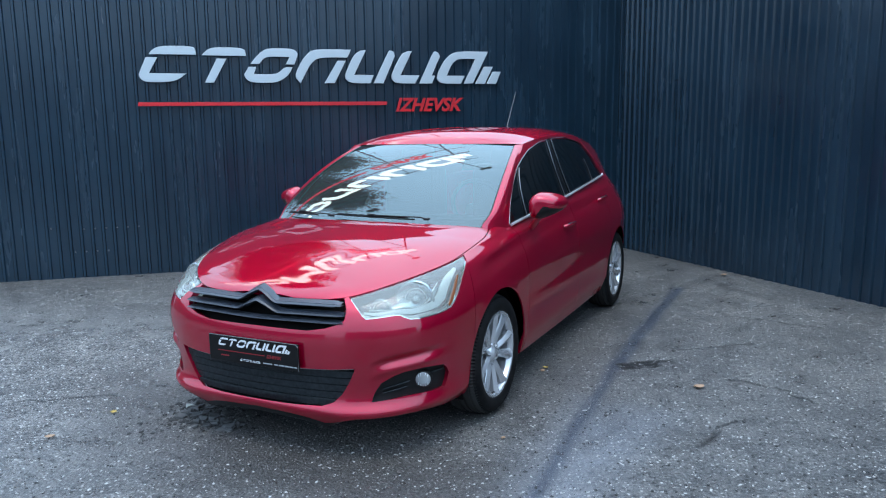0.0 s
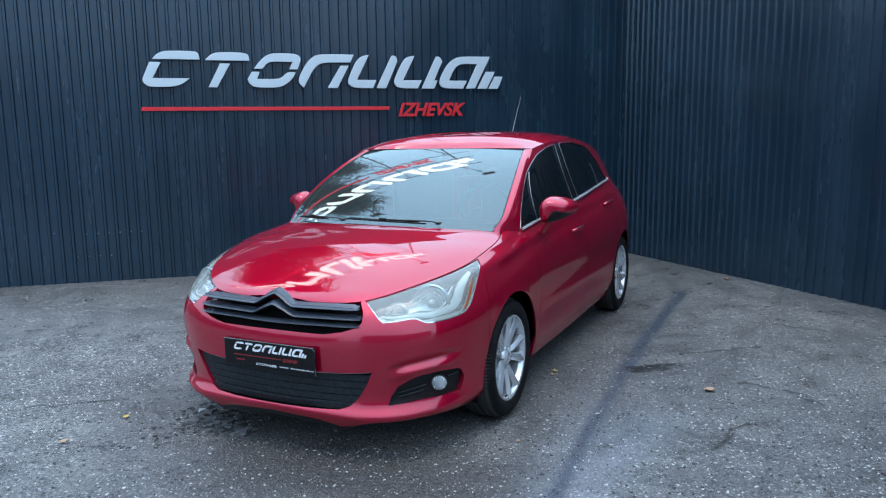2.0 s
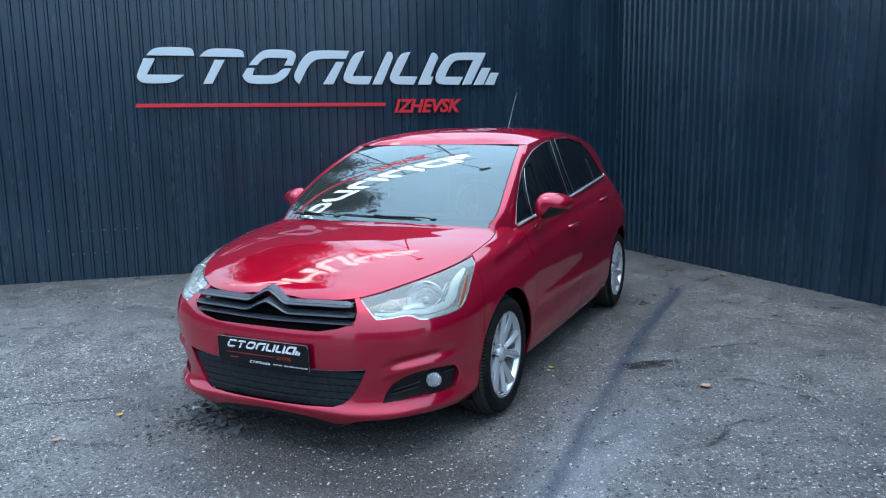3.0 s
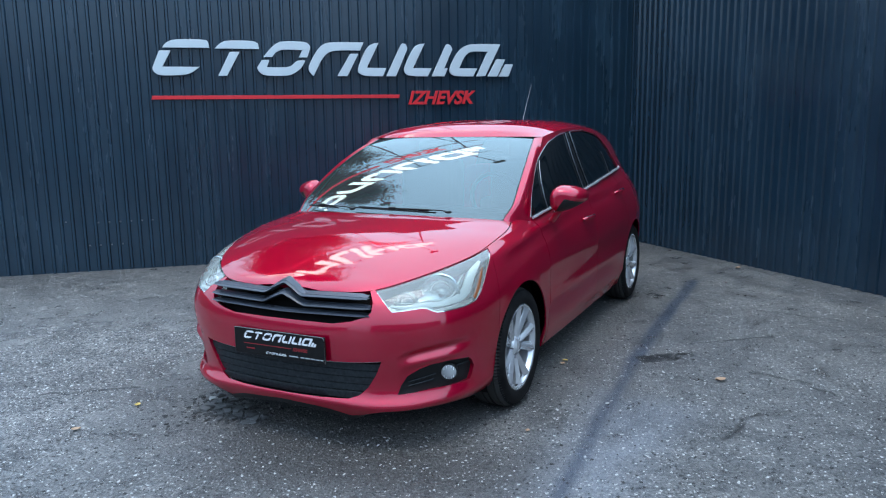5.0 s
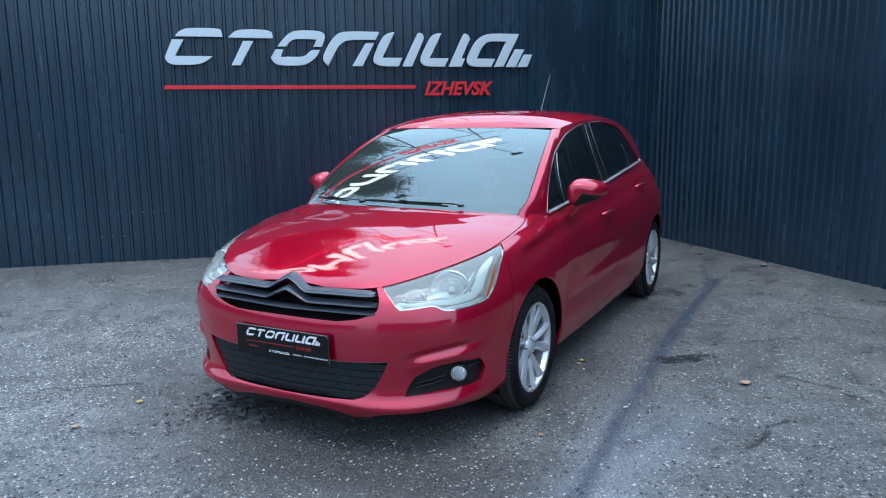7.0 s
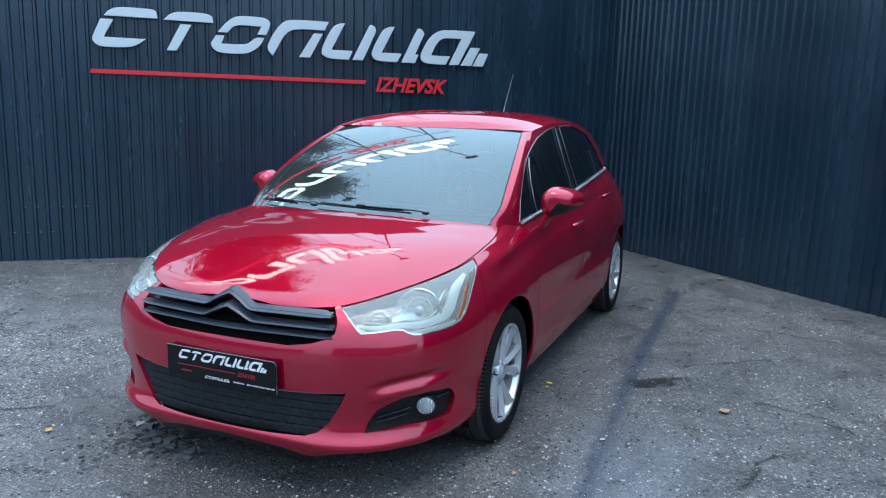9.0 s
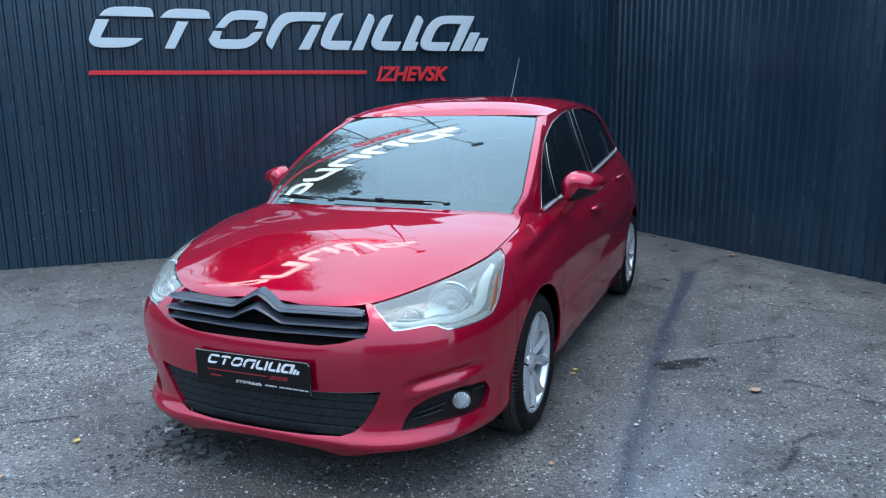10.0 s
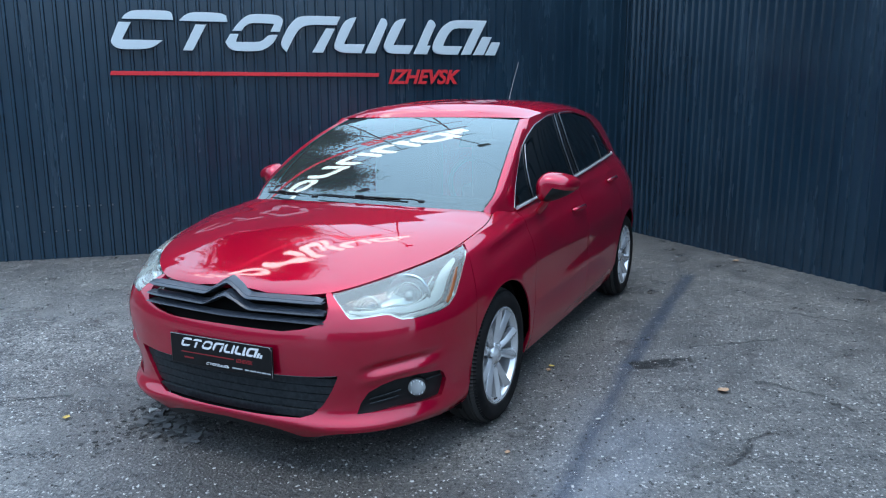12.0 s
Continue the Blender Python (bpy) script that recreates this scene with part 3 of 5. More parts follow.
def arch_z(t):
    """Lower edge of the skin: the sill, or the wheel arch."""
    x = skin(t, 0.5)[0]
    z = sill_z(t)
    for ax, ahead, behind in ARCHES:
        d = arch_share(x - ax, ahead, behind)
        if abs(d) < 1:
            z = max(z, HUB_Z + ARCH_TOP * math.sqrt(1 - d * d))
    return z


GRID_T = np.linspace(3.5, 11, 751)
GRID_X = np.array([skin(t, 0.5)[0] for t in GRID_T])


def t_at(x):
    return float(np.interp(-x, -GRID_X, GRID_T))


TRUE_NORMAL = {}


def spot(v):
    return (round(float(v[0]), 4), round(abs(float(v[1])), 4), round(float(v[2]), 4))


def skin_normal(t, z):
    """The outward normal of the skin on the car's left, taken over a few centimetres."""
    c = SKIN[min(int(t * TSTEP), len(SKIN) - 1)]
    lo, hi = max(z - .007, c[0, 2] + .001), min(z + .007, c[-1, 2] - .001)
    up = skin(t, hi) - skin(t, lo)
    a = skin(t + .05, z) - (skin(t - .05, z) if t > .05 else skin(.05 - t, z) * (1, -1, 1))
    n = np.cross(a, up)
    return n / max(np.linalg.norm(n), 1e-9)


def polish(ob):
    """Gives the outer faces the normals of the skin itself, so that reflections run smoothly."""
    me = ob.data
    normals = []
    for pl in me.polygons:
        for k in pl.vertices:
            v = me.vertices[k].co
            n = TRUE_NORMAL.get(spot(v))
            if n is not None:
                n = Vector((n[0], n[1] if v.y >= 0 else -n[1], n[2]))
                if n.dot(pl.normal) < .75:
                    n = None
            normals.append(n if n is not None else pl.normal.copy())
    me.normals_split_custom_set(normals)
    return ob


def panel(name, ts, curves, rows, side, mat=PAINT, gone=(), off=0.0, skirt=0.02, label="", parent=None):
    """A stretch of skin between curves of height, with the bands in gone left open, and its edges turned inwards."""
    heights, band_of = [], []
    for t in ts:
        c = [float(v) for v in np.maximum.accumulate([f(t) for f in curves])]
        col = []
        for i in range(len(c) - 1):
            n = rows[i]
            col += [c[i] + (max(c[i + 1], c[i]) - c[i]) * k / n for k in range(n)]
        heights.append(col + [max(c[-1], c[-2])])
    for i, n in enumerate(rows):
        band_of += [i] * n
    m = len(heights[0])
    verts = [skin(t, z, off) * (1, side, 1) for t, col in zip(ts, heights) for z in col]
    if mat is PAINT:
        for (t, z), v in zip(((t, z) for t, col in zip(ts, heights) for z in col), verts):
            TRUE_NORMAL[spot(v)] = skin_normal(t, z)
    faces = []
    for i in range(len(ts) - 1):
        mid = (ts[i] + ts[i + 1]) / 2
        for j in range(m - 1):
            if any(band_of[j] == b and a < mid < e for b, a, e in gone):
                continue
            faces.append((i * m + j, (i + 1) * m + j, (i + 1) * m + j + 1, i * m + j + 1))
    ob = skirted(name, verts, faces, mat, skirt, parent or car, label, flip=side > 0)
    return polish(ob) if mat is PAINT else ob


def skirted(name, verts, faces, mat, skirt, parent, label="", flip=False):
    bm = bmesh.new()
    vs = [bm.verts.new(tuple(v)) for v in verts]
    for f in faces:
        try:
            bm.faces.new([vs[i] for i in (f[::-1] if flip else f)])
        except ValueError:
            pass
    bmesh.ops.remove_doubles(bm, verts=bm.verts[:], dist=0.0004)
    bmesh.ops.dissolve_degenerate(bm, dist=0.0003, edges=bm.edges[:])
    loose = [v for v in bm.verts if not v.link_faces]
    bmesh.ops.delete(bm, geom=loose, context="VERTS")
    bm.normal_update()
    middle = Vector((-1.2, 0, .6))
    if sum(f.calc_area() * f.normal.dot(f.calc_center_median() - middle) for f in bm.faces) < 0:
        bmesh.ops.reverse_faces(bm, faces=bm.faces[:])
        bm.normal_update()
    if skirt:
        normal = {v: v.normal.copy() for v in bm.verts}
        edges = [e for e in bm.edges if e.is_boundary]
        src = {v for e in edges for v in e.verts}
        place = {tuple(round(c, 6) for c in v.co): normal[v] for v in src}
        out = bmesh.ops.extrude_edge_only(bm, edges=edges)
        for v in out["geom"]:
            if isinstance(v, bmesh.types.BMVert):
                n = place[tuple(round(c, 6) for c in v.co)]
                if any(abs(math.hypot(arch_share(v.co.x - ax, fa, ba), (v.co.z - HUB_Z) / ARCH_TOP) - 1) < .02 for ax, fa, ba in ARCHES):
                    n = Vector((0, math.copysign(.4, v.co.y), 0))
                v.co -= n * skirt
    ob = part(name, bm, mat, parent, label, smooth=True)
    return weighted(ob, 42)


def span(a, b, n, extra=()):
    step = (b - a) / (n - 1)
    out = [a, b]
    for e in list(extra) + [float(v) for v in np.linspace(a, b, n)]:
        if a < e < b and min(abs(e - k) for k in out) > .35 * step:
            out.append(float(e))
    return sorted(out)


LAMP_LOW = line_of([(2.05, .733), (2.115, .698), (2.20, .665), (2.27, .650), (2.45, .653), (2.82, .662), (2.93, .659), (3.0, .650), (3.11, .639), (3.26, .637), (3.44, .640), (3.62, .644), (3.76, .650), (3.86, .659), (3.975, .685), (4.07, .722), (4.18, .769), (4.29, .811), (4.36, .842)])
GRILLE_LOW = line_of([(0, .595), (1.15, .593), (1.5, .608), (1.78, .630), (1.87, .648), (1.93, .69), (1.95, .73)])


def nose_top(t):
    z = top_z(t)
    if t <= 1.95:
        return min(z, GRILLE_LOW(t))
    if 2.05 <= t <= 4.36:
        return min(z, LAMP_LOW(t))
    return z


LOW_A = line_of([(0, .244), (.9, .244), (1.36, .247), (1.55, .263), (1.72, .302), (1.88, .365), (2.0, .430), (2.28, .268), (2.54, .273), (2.92, .282), (3.52, .284), (3.74, .288), (3.79, .316), (3.82, .352), (4.4, .36)])
LOW_B = line_of([(0, .413), (1, .415), (1.5, .420), (2.0, .430), (2.28, .268), (2.34, .309), (2.48, .356), (2.72, .385), (2.943, .401), (3.32, .407), (3.70, .400), (3.77, .382), (3.82, .352), (4.4, .36)])
KEY = (1.55, 1.72, 1.87, 1.93, 1.95, 2.0, 2.05, 2.115, 2.2, 2.27, 2.28, 2.34, 2.48, 2.82, 2.93, 3.0, 3.11, 3.44, 3.7, 3.74, 3.77, 3.79, 3.82, 3.86)
T_BUMPER = 4.36
ts_nose = span(0, T_BUMPER, 170, KEY + tuple(t_at(0.318 * math.cos(a)) for a in np.linspace(0, 1.57, 16)))


CHIN = line_of([(0, .206), (.75, .196), (1.0, .187), (1.2, .173), (1.36, .161), (1.55, .167), (1.8, .185), (2.0, .196), (2.95, .203), (3.5, .195), (3.9, .186), (4.4, .190)])
gone_low = ((2, 0, 2.0), (2, 2.28, 3.82))
# bumper: both halves in one skin
half = panel("front_bumper", ts_nose, [lambda t: max(arch_z(t), CHIN(t)), lambda t: .236 + .006 * min(t, 3), LOW_A, LOW_B, nose_top], [10, 6, 10, 44], 1, gone=gone_low, skirt=0.0)
me = half.data
bm = bmesh.new()
bm.from_mesh(me)
dup = bmesh.ops.duplicate(bm, geom=bm.verts[:] + bm.edges[:] + bm.faces[:])
newv = [g for g in dup["geom"] if isinstance(g, bmesh.types.BMVert)]
newf = [g for g in dup["geom"] if isinstance(g, bmesh.types.BMFace)]
for v in newv:
    v.co.y = -v.co.y
bmesh.ops.reverse_faces(bm, faces=newf)
bmesh.ops.remove_doubles(bm, verts=[v for v in bm.verts if abs(v.co.y) < 1e-4], dist=0.0005)
verts = [v.co[:] for v in bm.verts]
bm.verts.index_update()
faces = [tuple(v.index for v in f.verts) for f in bm.faces]
bm.free()
bpy.data.objects.remove(half)
bumper = polish(skirted("front_bumper", verts, faces, PAINT, 0.025, car, "dark red painted bumper"))

GAP = 0.004
T_DOOR_A, T_DOOR_B, T_DOOR_C = t_at(-0.43), t_at(-1.45), t_at(-2.34)
arch_ts_f = tuple(t_at((0.318 if a < 1.57 else .368) * math.cos(a)) for a in np.linspace(0, 3.1415, 40))
arch_ts_r = tuple(t_at(AXLE_REAR + 0.362 * math.cos(a)) for a in np.linspace(0, 3.1415, 40))


def gap_t(t, d):
    return t_at(skin(t, .5)[0] - d)


doors = {}
for side in (1, -1):
    panel("front_fender", span(T_BUMPER + 0.008, T_DOOR_A, 40, arch_ts_f), [arch_z, top_z], [26], side, label="dark red front fender")
    doors["front", side] = panel("front_door", span(gap_t(T_DOOR_A, GAP), T_DOOR_B, 24), [arch_z, top_z], [26], side)
    doors["rear", side] = panel("rear_door", span(gap_t(T_DOOR_B, GAP), T_DOOR_C, 24, arch_ts_r), [arch_z, top_z], [26], side)
    panel("rear_quarter", span(gap_t(T_DOOR_C, GAP), 11, 50, arch_ts_r), [arch_z, top_z], [26], side)

# ---- hood ----
edge = SKIN[:, -1]
HOOD_EDGE_REAR = -0.228
HOOD_CREASE = -.03
# the hood's middle line, from its slope: almost even behind, then rounding off to the nose
HOOD_X = np.linspace(.805, -.2, 202)
slope = np.interp(-HOOD_X, [-.805, -.78, -.74, -.68, -.55, -.42, -.25, -.1, .1, .2], [.70, .56, .47, .43, .41, .37, .18, .15, .11, .07])
HOOD_Z = np.concatenate(([0.0], np.cumsum((slope[1:] + slope[:-1]) / 2 * .005)))
HOOD_Z = .736 + HOOD_Z * (.965 - .736) / float(np.interp(.10, -HOOD_X, HOOD_Z))


def hood_point(w, u, side, up=0.0):
    xc = .805 + (-.10 - .805) * w
    xe = .805 + (HOOD_EDGE_REAR - .805) * w
    k = 5.8 * TSTEP
    ye = float(np.interp(-xe, -edge[:int(k), 0], edge[:int(k), 1]))
    ze = float(np.interp(-xe, -edge[:int(k), 0], edge[:int(k), 2]))
    zc = float(np.interp(-xc, -HOOD_X, HOOD_Z))
    x = xc + (xe - xc) * u ** 2
    y = u * ye
    crown = min(.11 * ye * ye * (1 - .7 * ease((w - .5) / .6)) * ease(w / .2) / max(zc - ze, .001), .85)
    z = zc + (ze - zc) * (crown * u * u + (1 - crown) * u ** (2.8 + 24 * min(w, .16) + 10 * w * w))
    # a crease runs from each rear corner towards the badge
    fold = .30 + .10 * w
    ramp = .02 * math.log1p(math.exp(min((u - fold) / .02, 60)))
    z -= HOOD_CREASE * ramp * max(1 - u, 0) / (1 - fold) * ease((w - .05) / .35) * ease((1 - w) / .4)
    return np.array((x, y * side, z + up))


ws = [0, .002, .006, .012, .02, .03, .045, .06] + list(np.linspace(.08, 1, 40))
us = list(np.linspace(-1, 1, 61))
HOOD_CUT = line_of([(0, .994), (.5, .994), (.66, .986), (.78, .978), (.86, .970), (.93, .958), (1, .940)])
hood_v = [hood_point(w, abs(u) * HOOD_CUT(w), 1 if u >= 0 else -1) for w in ws for u in us]
hood = skirted("hood", hood_v, grid_faces(len(ws), len(us)), PAINT, 0.02, car, "glossy dark red hood reflecting the sky", flip=True)

for side in (1, -1):
    crown_v = [hood_point(w, HOOD_CUT(w) + .006 + (1.0 - HOOD_CUT(w) - .006) * k / 6, side, -.0005) for w in lin(.5, 1.21, 34) for k in range(7)]
    skirted("fender_crown", crown_v, grid_faces(34, 7), PAINT, .012, car, "dark red fender top beside the hood")

# ---- greenhouse ----
CANT = smooth_line([(-1.03, .628, 1.374), (-1.25, .645, 1.403), (-1.65, .642, 1.420), (-2.15, .636, 1.405), (-2.6, .608, 1.352), (-2.92, .585, 1.290)], 20)
BELT_T0, BELT_T1 = t_at(-0.40), 9.0


def cant(p):
    s = p * (len(CANT) - 1)
    i = min(int(s), len(CANT) - 2)
    return CANT[i] * (1 - s + i) + CANT[i + 1] * (s - i)


def upper(p, q, side=1, off=0.0):
    """The side above the belt: p from the windscreen to the tail, q from belt to roof."""
    t = BELT_T0 + (BELT_T1 - BELT_T0) * p
    b = skin(t, 9)
    c = cant(p)
    m = b + (c - b) * q
    bow = 0.007 * 4 * q * (1 - q)
    lead = .068 * 4 * q * (1 - q) * max(0, 1 - p / .3) ** 2
    return (m + np.array((lead, bow + off * .9, bow * .3 + off * .35))) * (1, side, 1)


def screen(u, w, off=0.0):
    """The windscreen: u from the middle to the side, w from the bottom to the top."""
    a = abs(u)
    s = 1 if u >= 0 else -1
    bot = np.array((-.171 - .073 * a ** 2.5, .715 * a, .955 + .004 * a ** 2))
    top = np.array((-1.010 - .022 * a ** 2, .577 * a, 1.379 - .010 * a ** 2.3))
    m = bot + (top - bot) * w
    bow = .035 * 4 * w * (1 - w) * (1 + .04 * a ** 4) - .007 * (1 - a * a) * math.sin(math.pi * w)
    m = m + np.array((bow * .45 + off * .45, .012 * a * 4 * w * (1 - w), bow * .88 + off * .88))
    return m * (1, s, 1)


def roof(p, u, off=0.0):
    a, s = abs(u), (1 if u >= 0 else -1)
    c = cant(p)
    xc = -1.01 + (c[0] + 1.03) * 1.036
    zc = float(np.interp(p, [0, .05, .17, .35, .53, .75, 1], [1.379, 1.415, 1.460, 1.487, 1.486, 1.455, 1.38]))
    x = xc + (c[0] - xc) * a ** 2
    z = zc + (c[2] - zc) * (.45 * a ** 2 + .55 * a ** 5)
    return np.array((x, c[1] * a * s, z + off))


def sheet(name, fn, us, vs, mat, flip=False, skirt=0.0, parent=None, label=""):
    return skirted(name, [fn(u, v) for u in us for v in vs], grid_faces(len(us), len(vs)), mat, skirt, parent or car, label, flip=flip)


def glass_edge(w):
    """How far out the windscreen glass reaches, with a rounded lower corner."""
    return 1.0 - .04 * max(0, 1 - w / .14) ** 2


sheet("roof", roof, lin(0, 1, 41), lin(-1, 1, 61), PAINT, label="glossy dark red roof")
for side in (1, -1):
    sheet("side_frame", lambda p, q: upper(p, q, side), lin(0, 1, 41), lin(0, 1, 17), PAINT, side < 0, label="dark red window frame")
    def pillar_at(w, s):
        v = max(w, 0)
        a, b = screen(glass_edge(v) * side, w, .003), upper(.004, v, side, .003) + np.array((0, 0, min(w, 0) * .4))
        return a + (b - a) * s + np.array((.15, .9 * side, .35)) * .024 * math.sin(math.pi * s ** .62) * math.sin(math.pi * (.14 + .76 * v)) ** .7 * (1 - v ** 8)
    sheet("windscreen_pillar", pillar_at, lin(-.05, 1, 27), lin(0, 1, 9), PAINT, False, .012, label="dark red windscreen pillar")
    sheet("screen_seal", lambda w, u: screen((glass_edge(w) - .012 + .014 * u) * side, w, .001), lin(0, 1, 25), lin(0, 1, 3), BLACK_PLASTIC, side > 0, .01, label="black rubber seal")
glass = sheet("windscreen", lambda w, u: screen(u * (glass_edge(w) + .004), w), lin(-.07, 1, 31), lin(-1, 1, 61), SCREEN_GLASS, True, label="raked windscreen reflecting sky and sign")
sheet("screen_frit", lambda w, u: screen(u * (glass_edge(w) + .002), w, .0006), lin(.992, 1.0, 3), lin(-1, 1, 41), BLACK_PLASTIC, True, parent=glass)
sheet("screen_frit", lambda w, u: screen(u * (glass_edge(w) + .002), w, -.004), lin(-.065, .045, 8), lin(-1, 1, 41), BLACK_PLASTIC, True, parent=glass)
rear_u = lin(-1, 1, 31)


def tail_point(k, u):
    r = roof(1, u)
    b = skin(11 - 2 * abs(u), 9) * (1, 1 if u >= 0 else -1, 1)
    return r + (b - r) * k


sheet("tailgate_glass", tail_point, lin(0, 1, 7), rear_u, TINT_GLASS)


def glazed(name, front, rear, q0, q1, side, off, mat, n=14, m=16, parent=None, label=""):
    """Glass between a front and a rear edge, both given as p over q."""
    def at(s, r):
        q = q0 + (q1 - q0) * s
        return upper(front(q) + (rear(q) - front(q)) * r, q, side, off)
    return sheet(name, at, lin(0, 1, m), lin(0, 1, n), mat, side > 0, .005, parent, label)


def rod(name, pts, r, mat, parent, n=6, flat=1.0, label=""):
    """A bent bar through the points, r thick."""
    pts = [Vector(tuple(float(c) for c in p)) for p in pts]
    verts, faces = [], []
    for i, p in enumerate(pts):
        d = (pts[min(i + 1, len(pts) - 1)] - pts[max(i - 1, 0)]).normalized()
        a = d.cross(Vector((0, 0, 1)))
        a = a.normalized() if a.length > 1e-4 else Vector((1, 0, 0))
        b = a.cross(d)
        for k in range(n):
            w = 2 * math.pi * (k + .5) / n
            verts.append(p + a * r * math.cos(w) + b * r * flat * math.sin(w))
    for i in range(len(pts) - 1):
        for k in range(n):
            j = (k + 1) % n
            faces.append((i * n + k, i * n + j, (i + 1) * n + j, (i + 1) * n + k))
    faces += [tuple(range(n))[::-1], tuple((len(pts) - 1) * n + k for k in range(n))]
    return weighted(solid(name, verts, faces, mat, parent, label), 60)


FRONT_A = line_of([(.03, .016), (.22, .008), (.5, .006), (.7, .016), (.8, .05), (.88, .10), (.93, .21)])
FRONT_B = line_of([(.03, .375), (.5, .325), (.93, .288)])
REAR_A = line_of([(.03, .415), (.5, .37), (.93, .335)])
REAR_B = line_of([(.03, .735), (.133, .725), (.58, .68), (.85, .62), (.93, .48)])
for side in (1, -1):
    glazed("front_window", FRONT_A, FRONT_B, .03, .93, side, .005, TINT_GLASS, parent=doors["front", side], label="dark tinted door glass")
    glazed("rear_window", REAR_A, REAR_B, .03, .93, side, .005, TINT_GLASS, parent=doors["rear", side], label="dark tinted door glass")
    # black post between the doors
    glazed("door_post", FRONT_B, REAR_A, .03, .955, side, .003, GLOSS_BLACK, 4, label="black door post")
    rod("chrome_trim", [upper(p, .016, side, .015) for p in lin(.012, .755, 34)] + [upper(.765, .05, side, .012)], .0085, BELT_TRIM, car, 6, 1.0, "chrome strip under the windows")
    rod("window_trim", [upper(FRONT_A(q) - .006, q, side, .001) for q in lin(.03, .93, 20)] + [upper(p, .945, side, .010) for p in lin(.24, .29, 4)], .0034, TRIM, doors["front", side], 6, 1.0, "thin bright window edge")
    rod("window_trim", [upper(FRONT_B(q), q, side, .012) for q in lin(.03, .93, 12)], .0036, TRIM, doors["front", side])
    rod("window_trim", [upper(REAR_A(q), q, side, .012) for q in lin(.03, .93, 12)] + [upper(p, .945, side, .011) for p in lin(.345, .46, 6)], .0034, TRIM, doors["rear", side])
    rod("window_trim", [upper(p, .945, side, .009) for p in lin(.335, .48, 8)] + [upper(REAR_B(q) + .006, q, side, .009) for q in lin(.93, .03, 16)], .004, BLACK_PLASTIC, doors["rear", side])
    rod("window_divider", [upper(a, q, side, .011) for a, q in ((.125, .03), (.095, .2), (.06, .4), (.03, .58), (.015, .68))], .0036, TRIM, doors["front", side])
    rod("window_divider", [upper(a, q, side, .011) for a, q in ((.605, .03), (.60, .3), (.59, .5))], .0034, TRIM, doors["rear", side])

# ---- wheels ----
def wheel(name, x, side):
    hub = empty(name)
    hub.parent = car
    hub.matrix_basis = pose(x, side * 0.772, HUB_Z + 0.004, 0, -19 if x > -1 else -52, 0 if side > 0 else 180)
    tagged(hub, "silver twin-spoke alloy wheel with a black tyre")
    R, W = TYRE_R, 0.102
    half_prof = [(.224, W * .84), (.232, W * .96), (.250, W * 1.03), (.268, W * 1.05), (.285, W * 1.0), (.298, W * .90), (.306, W * .78)]
    prof = half_prof + [(R, W * .62), (R + .001, W * .60), (R - .007, W * .58), (R - .007, W * .52), (R + .002, W * .50), (R + .003, W * .22), (R - .006, W * .20), (R - .006, W * .12), (R + .003, W * .10), (R + .003, -W * .10), (R - .006, -W * .12), (R - .006, -W * .2), (R + .003, -W * .22), (R, -W * .62)] + [(r, -y) for r, y in half_prof[::-1]]
    n = 216
    v, f = lathe(prof, n)
    m = len(prof)
    for i in range(n):
        for k in range(5, 9):
            if i % 2 == 0:
                r = .970 if k > 5 else .988
                vx, vy, vz = v[i * m + k]
                v[i * m + k] = (vx * r, vy, vz * r)
    tyre = solid("tyre", v, f, RUBBER, hub, "black rubber tyre with worn tread")
    tyre.data.materials.append(TREAD)
    for pl in tyre.data.polygons:
        if math.hypot(pl.center.x, pl.center.z) > .3005:
            pl.material_index = 1
    weighted(tyre, 30)
    rim = solid("rim", *lathe([(.224, W * .84), (.228, W * .90), (.226, W * .94), (.218, W * .94), (.213, W * .86), (.207, W * .66)], 96), ALLOY, hub, "silver alloy rim")
    solid("rim_barrel", *lathe([(.207, W * .66), (.203, W * .2), (.20, -W * .8)], 64), BARREL, hub, "dull grey inner rim")
    solid("brake_disc", *lathe([(.13, -.005), (.02, -.005)], 40), BRAKE, hub, "dull steel brake disc")
    # near-black disc stands in for the shade behind the spokes
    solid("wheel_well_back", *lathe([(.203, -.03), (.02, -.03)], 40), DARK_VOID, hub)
    for k in range(5):
        for lean in (-1, 1):
            bm = bmesh.new()
            secs = []
            for r, wd, y, ang in ((.030, .021, .058, .17), (.07, .0195, .068, .205), (.12, .0205, .077, .23), (.17, .024, .084, .25), (.203, .029, .089, .262), (.219, .033, .090, .266)):
                a = 2 * math.pi * k / 5 + math.pi / 2 + lean * ang
                c, s = math.cos(a), math.sin(a)
                ring = []
                for da, dy in ((-wd, -.034), (-wd, -.011), (-wd * .86, -.007), (wd * .28 * lean, .006), (wd * .86, -.007), (wd, -.011), (wd, -.034)):
                    ring.append(bm.verts.new((r * c - da * s, y + dy, r * s + da * c)))
                secs.append(ring)
            for p, q in zip(secs, secs[1:]):
                for i in range(6):
                    bm.faces.new((p[i], p[i + 1], q[i + 1], q[i]))
            bmesh.ops.recalc_face_normals(bm, faces=bm.faces[:])
            weighted(part("spoke", bm, ALLOY, hub), 25)
    solid("hub_cap", *lathe([(.056, .045), (.054, .066), (.036, .074), (.031, .080), (.028, .083), (.001, .084)], 32), ALLOY, hub)
    for k in range(5):
        a = 2 * math.pi * (k + .5) / 5 + math.pi / 2
        bm = bmesh.new()
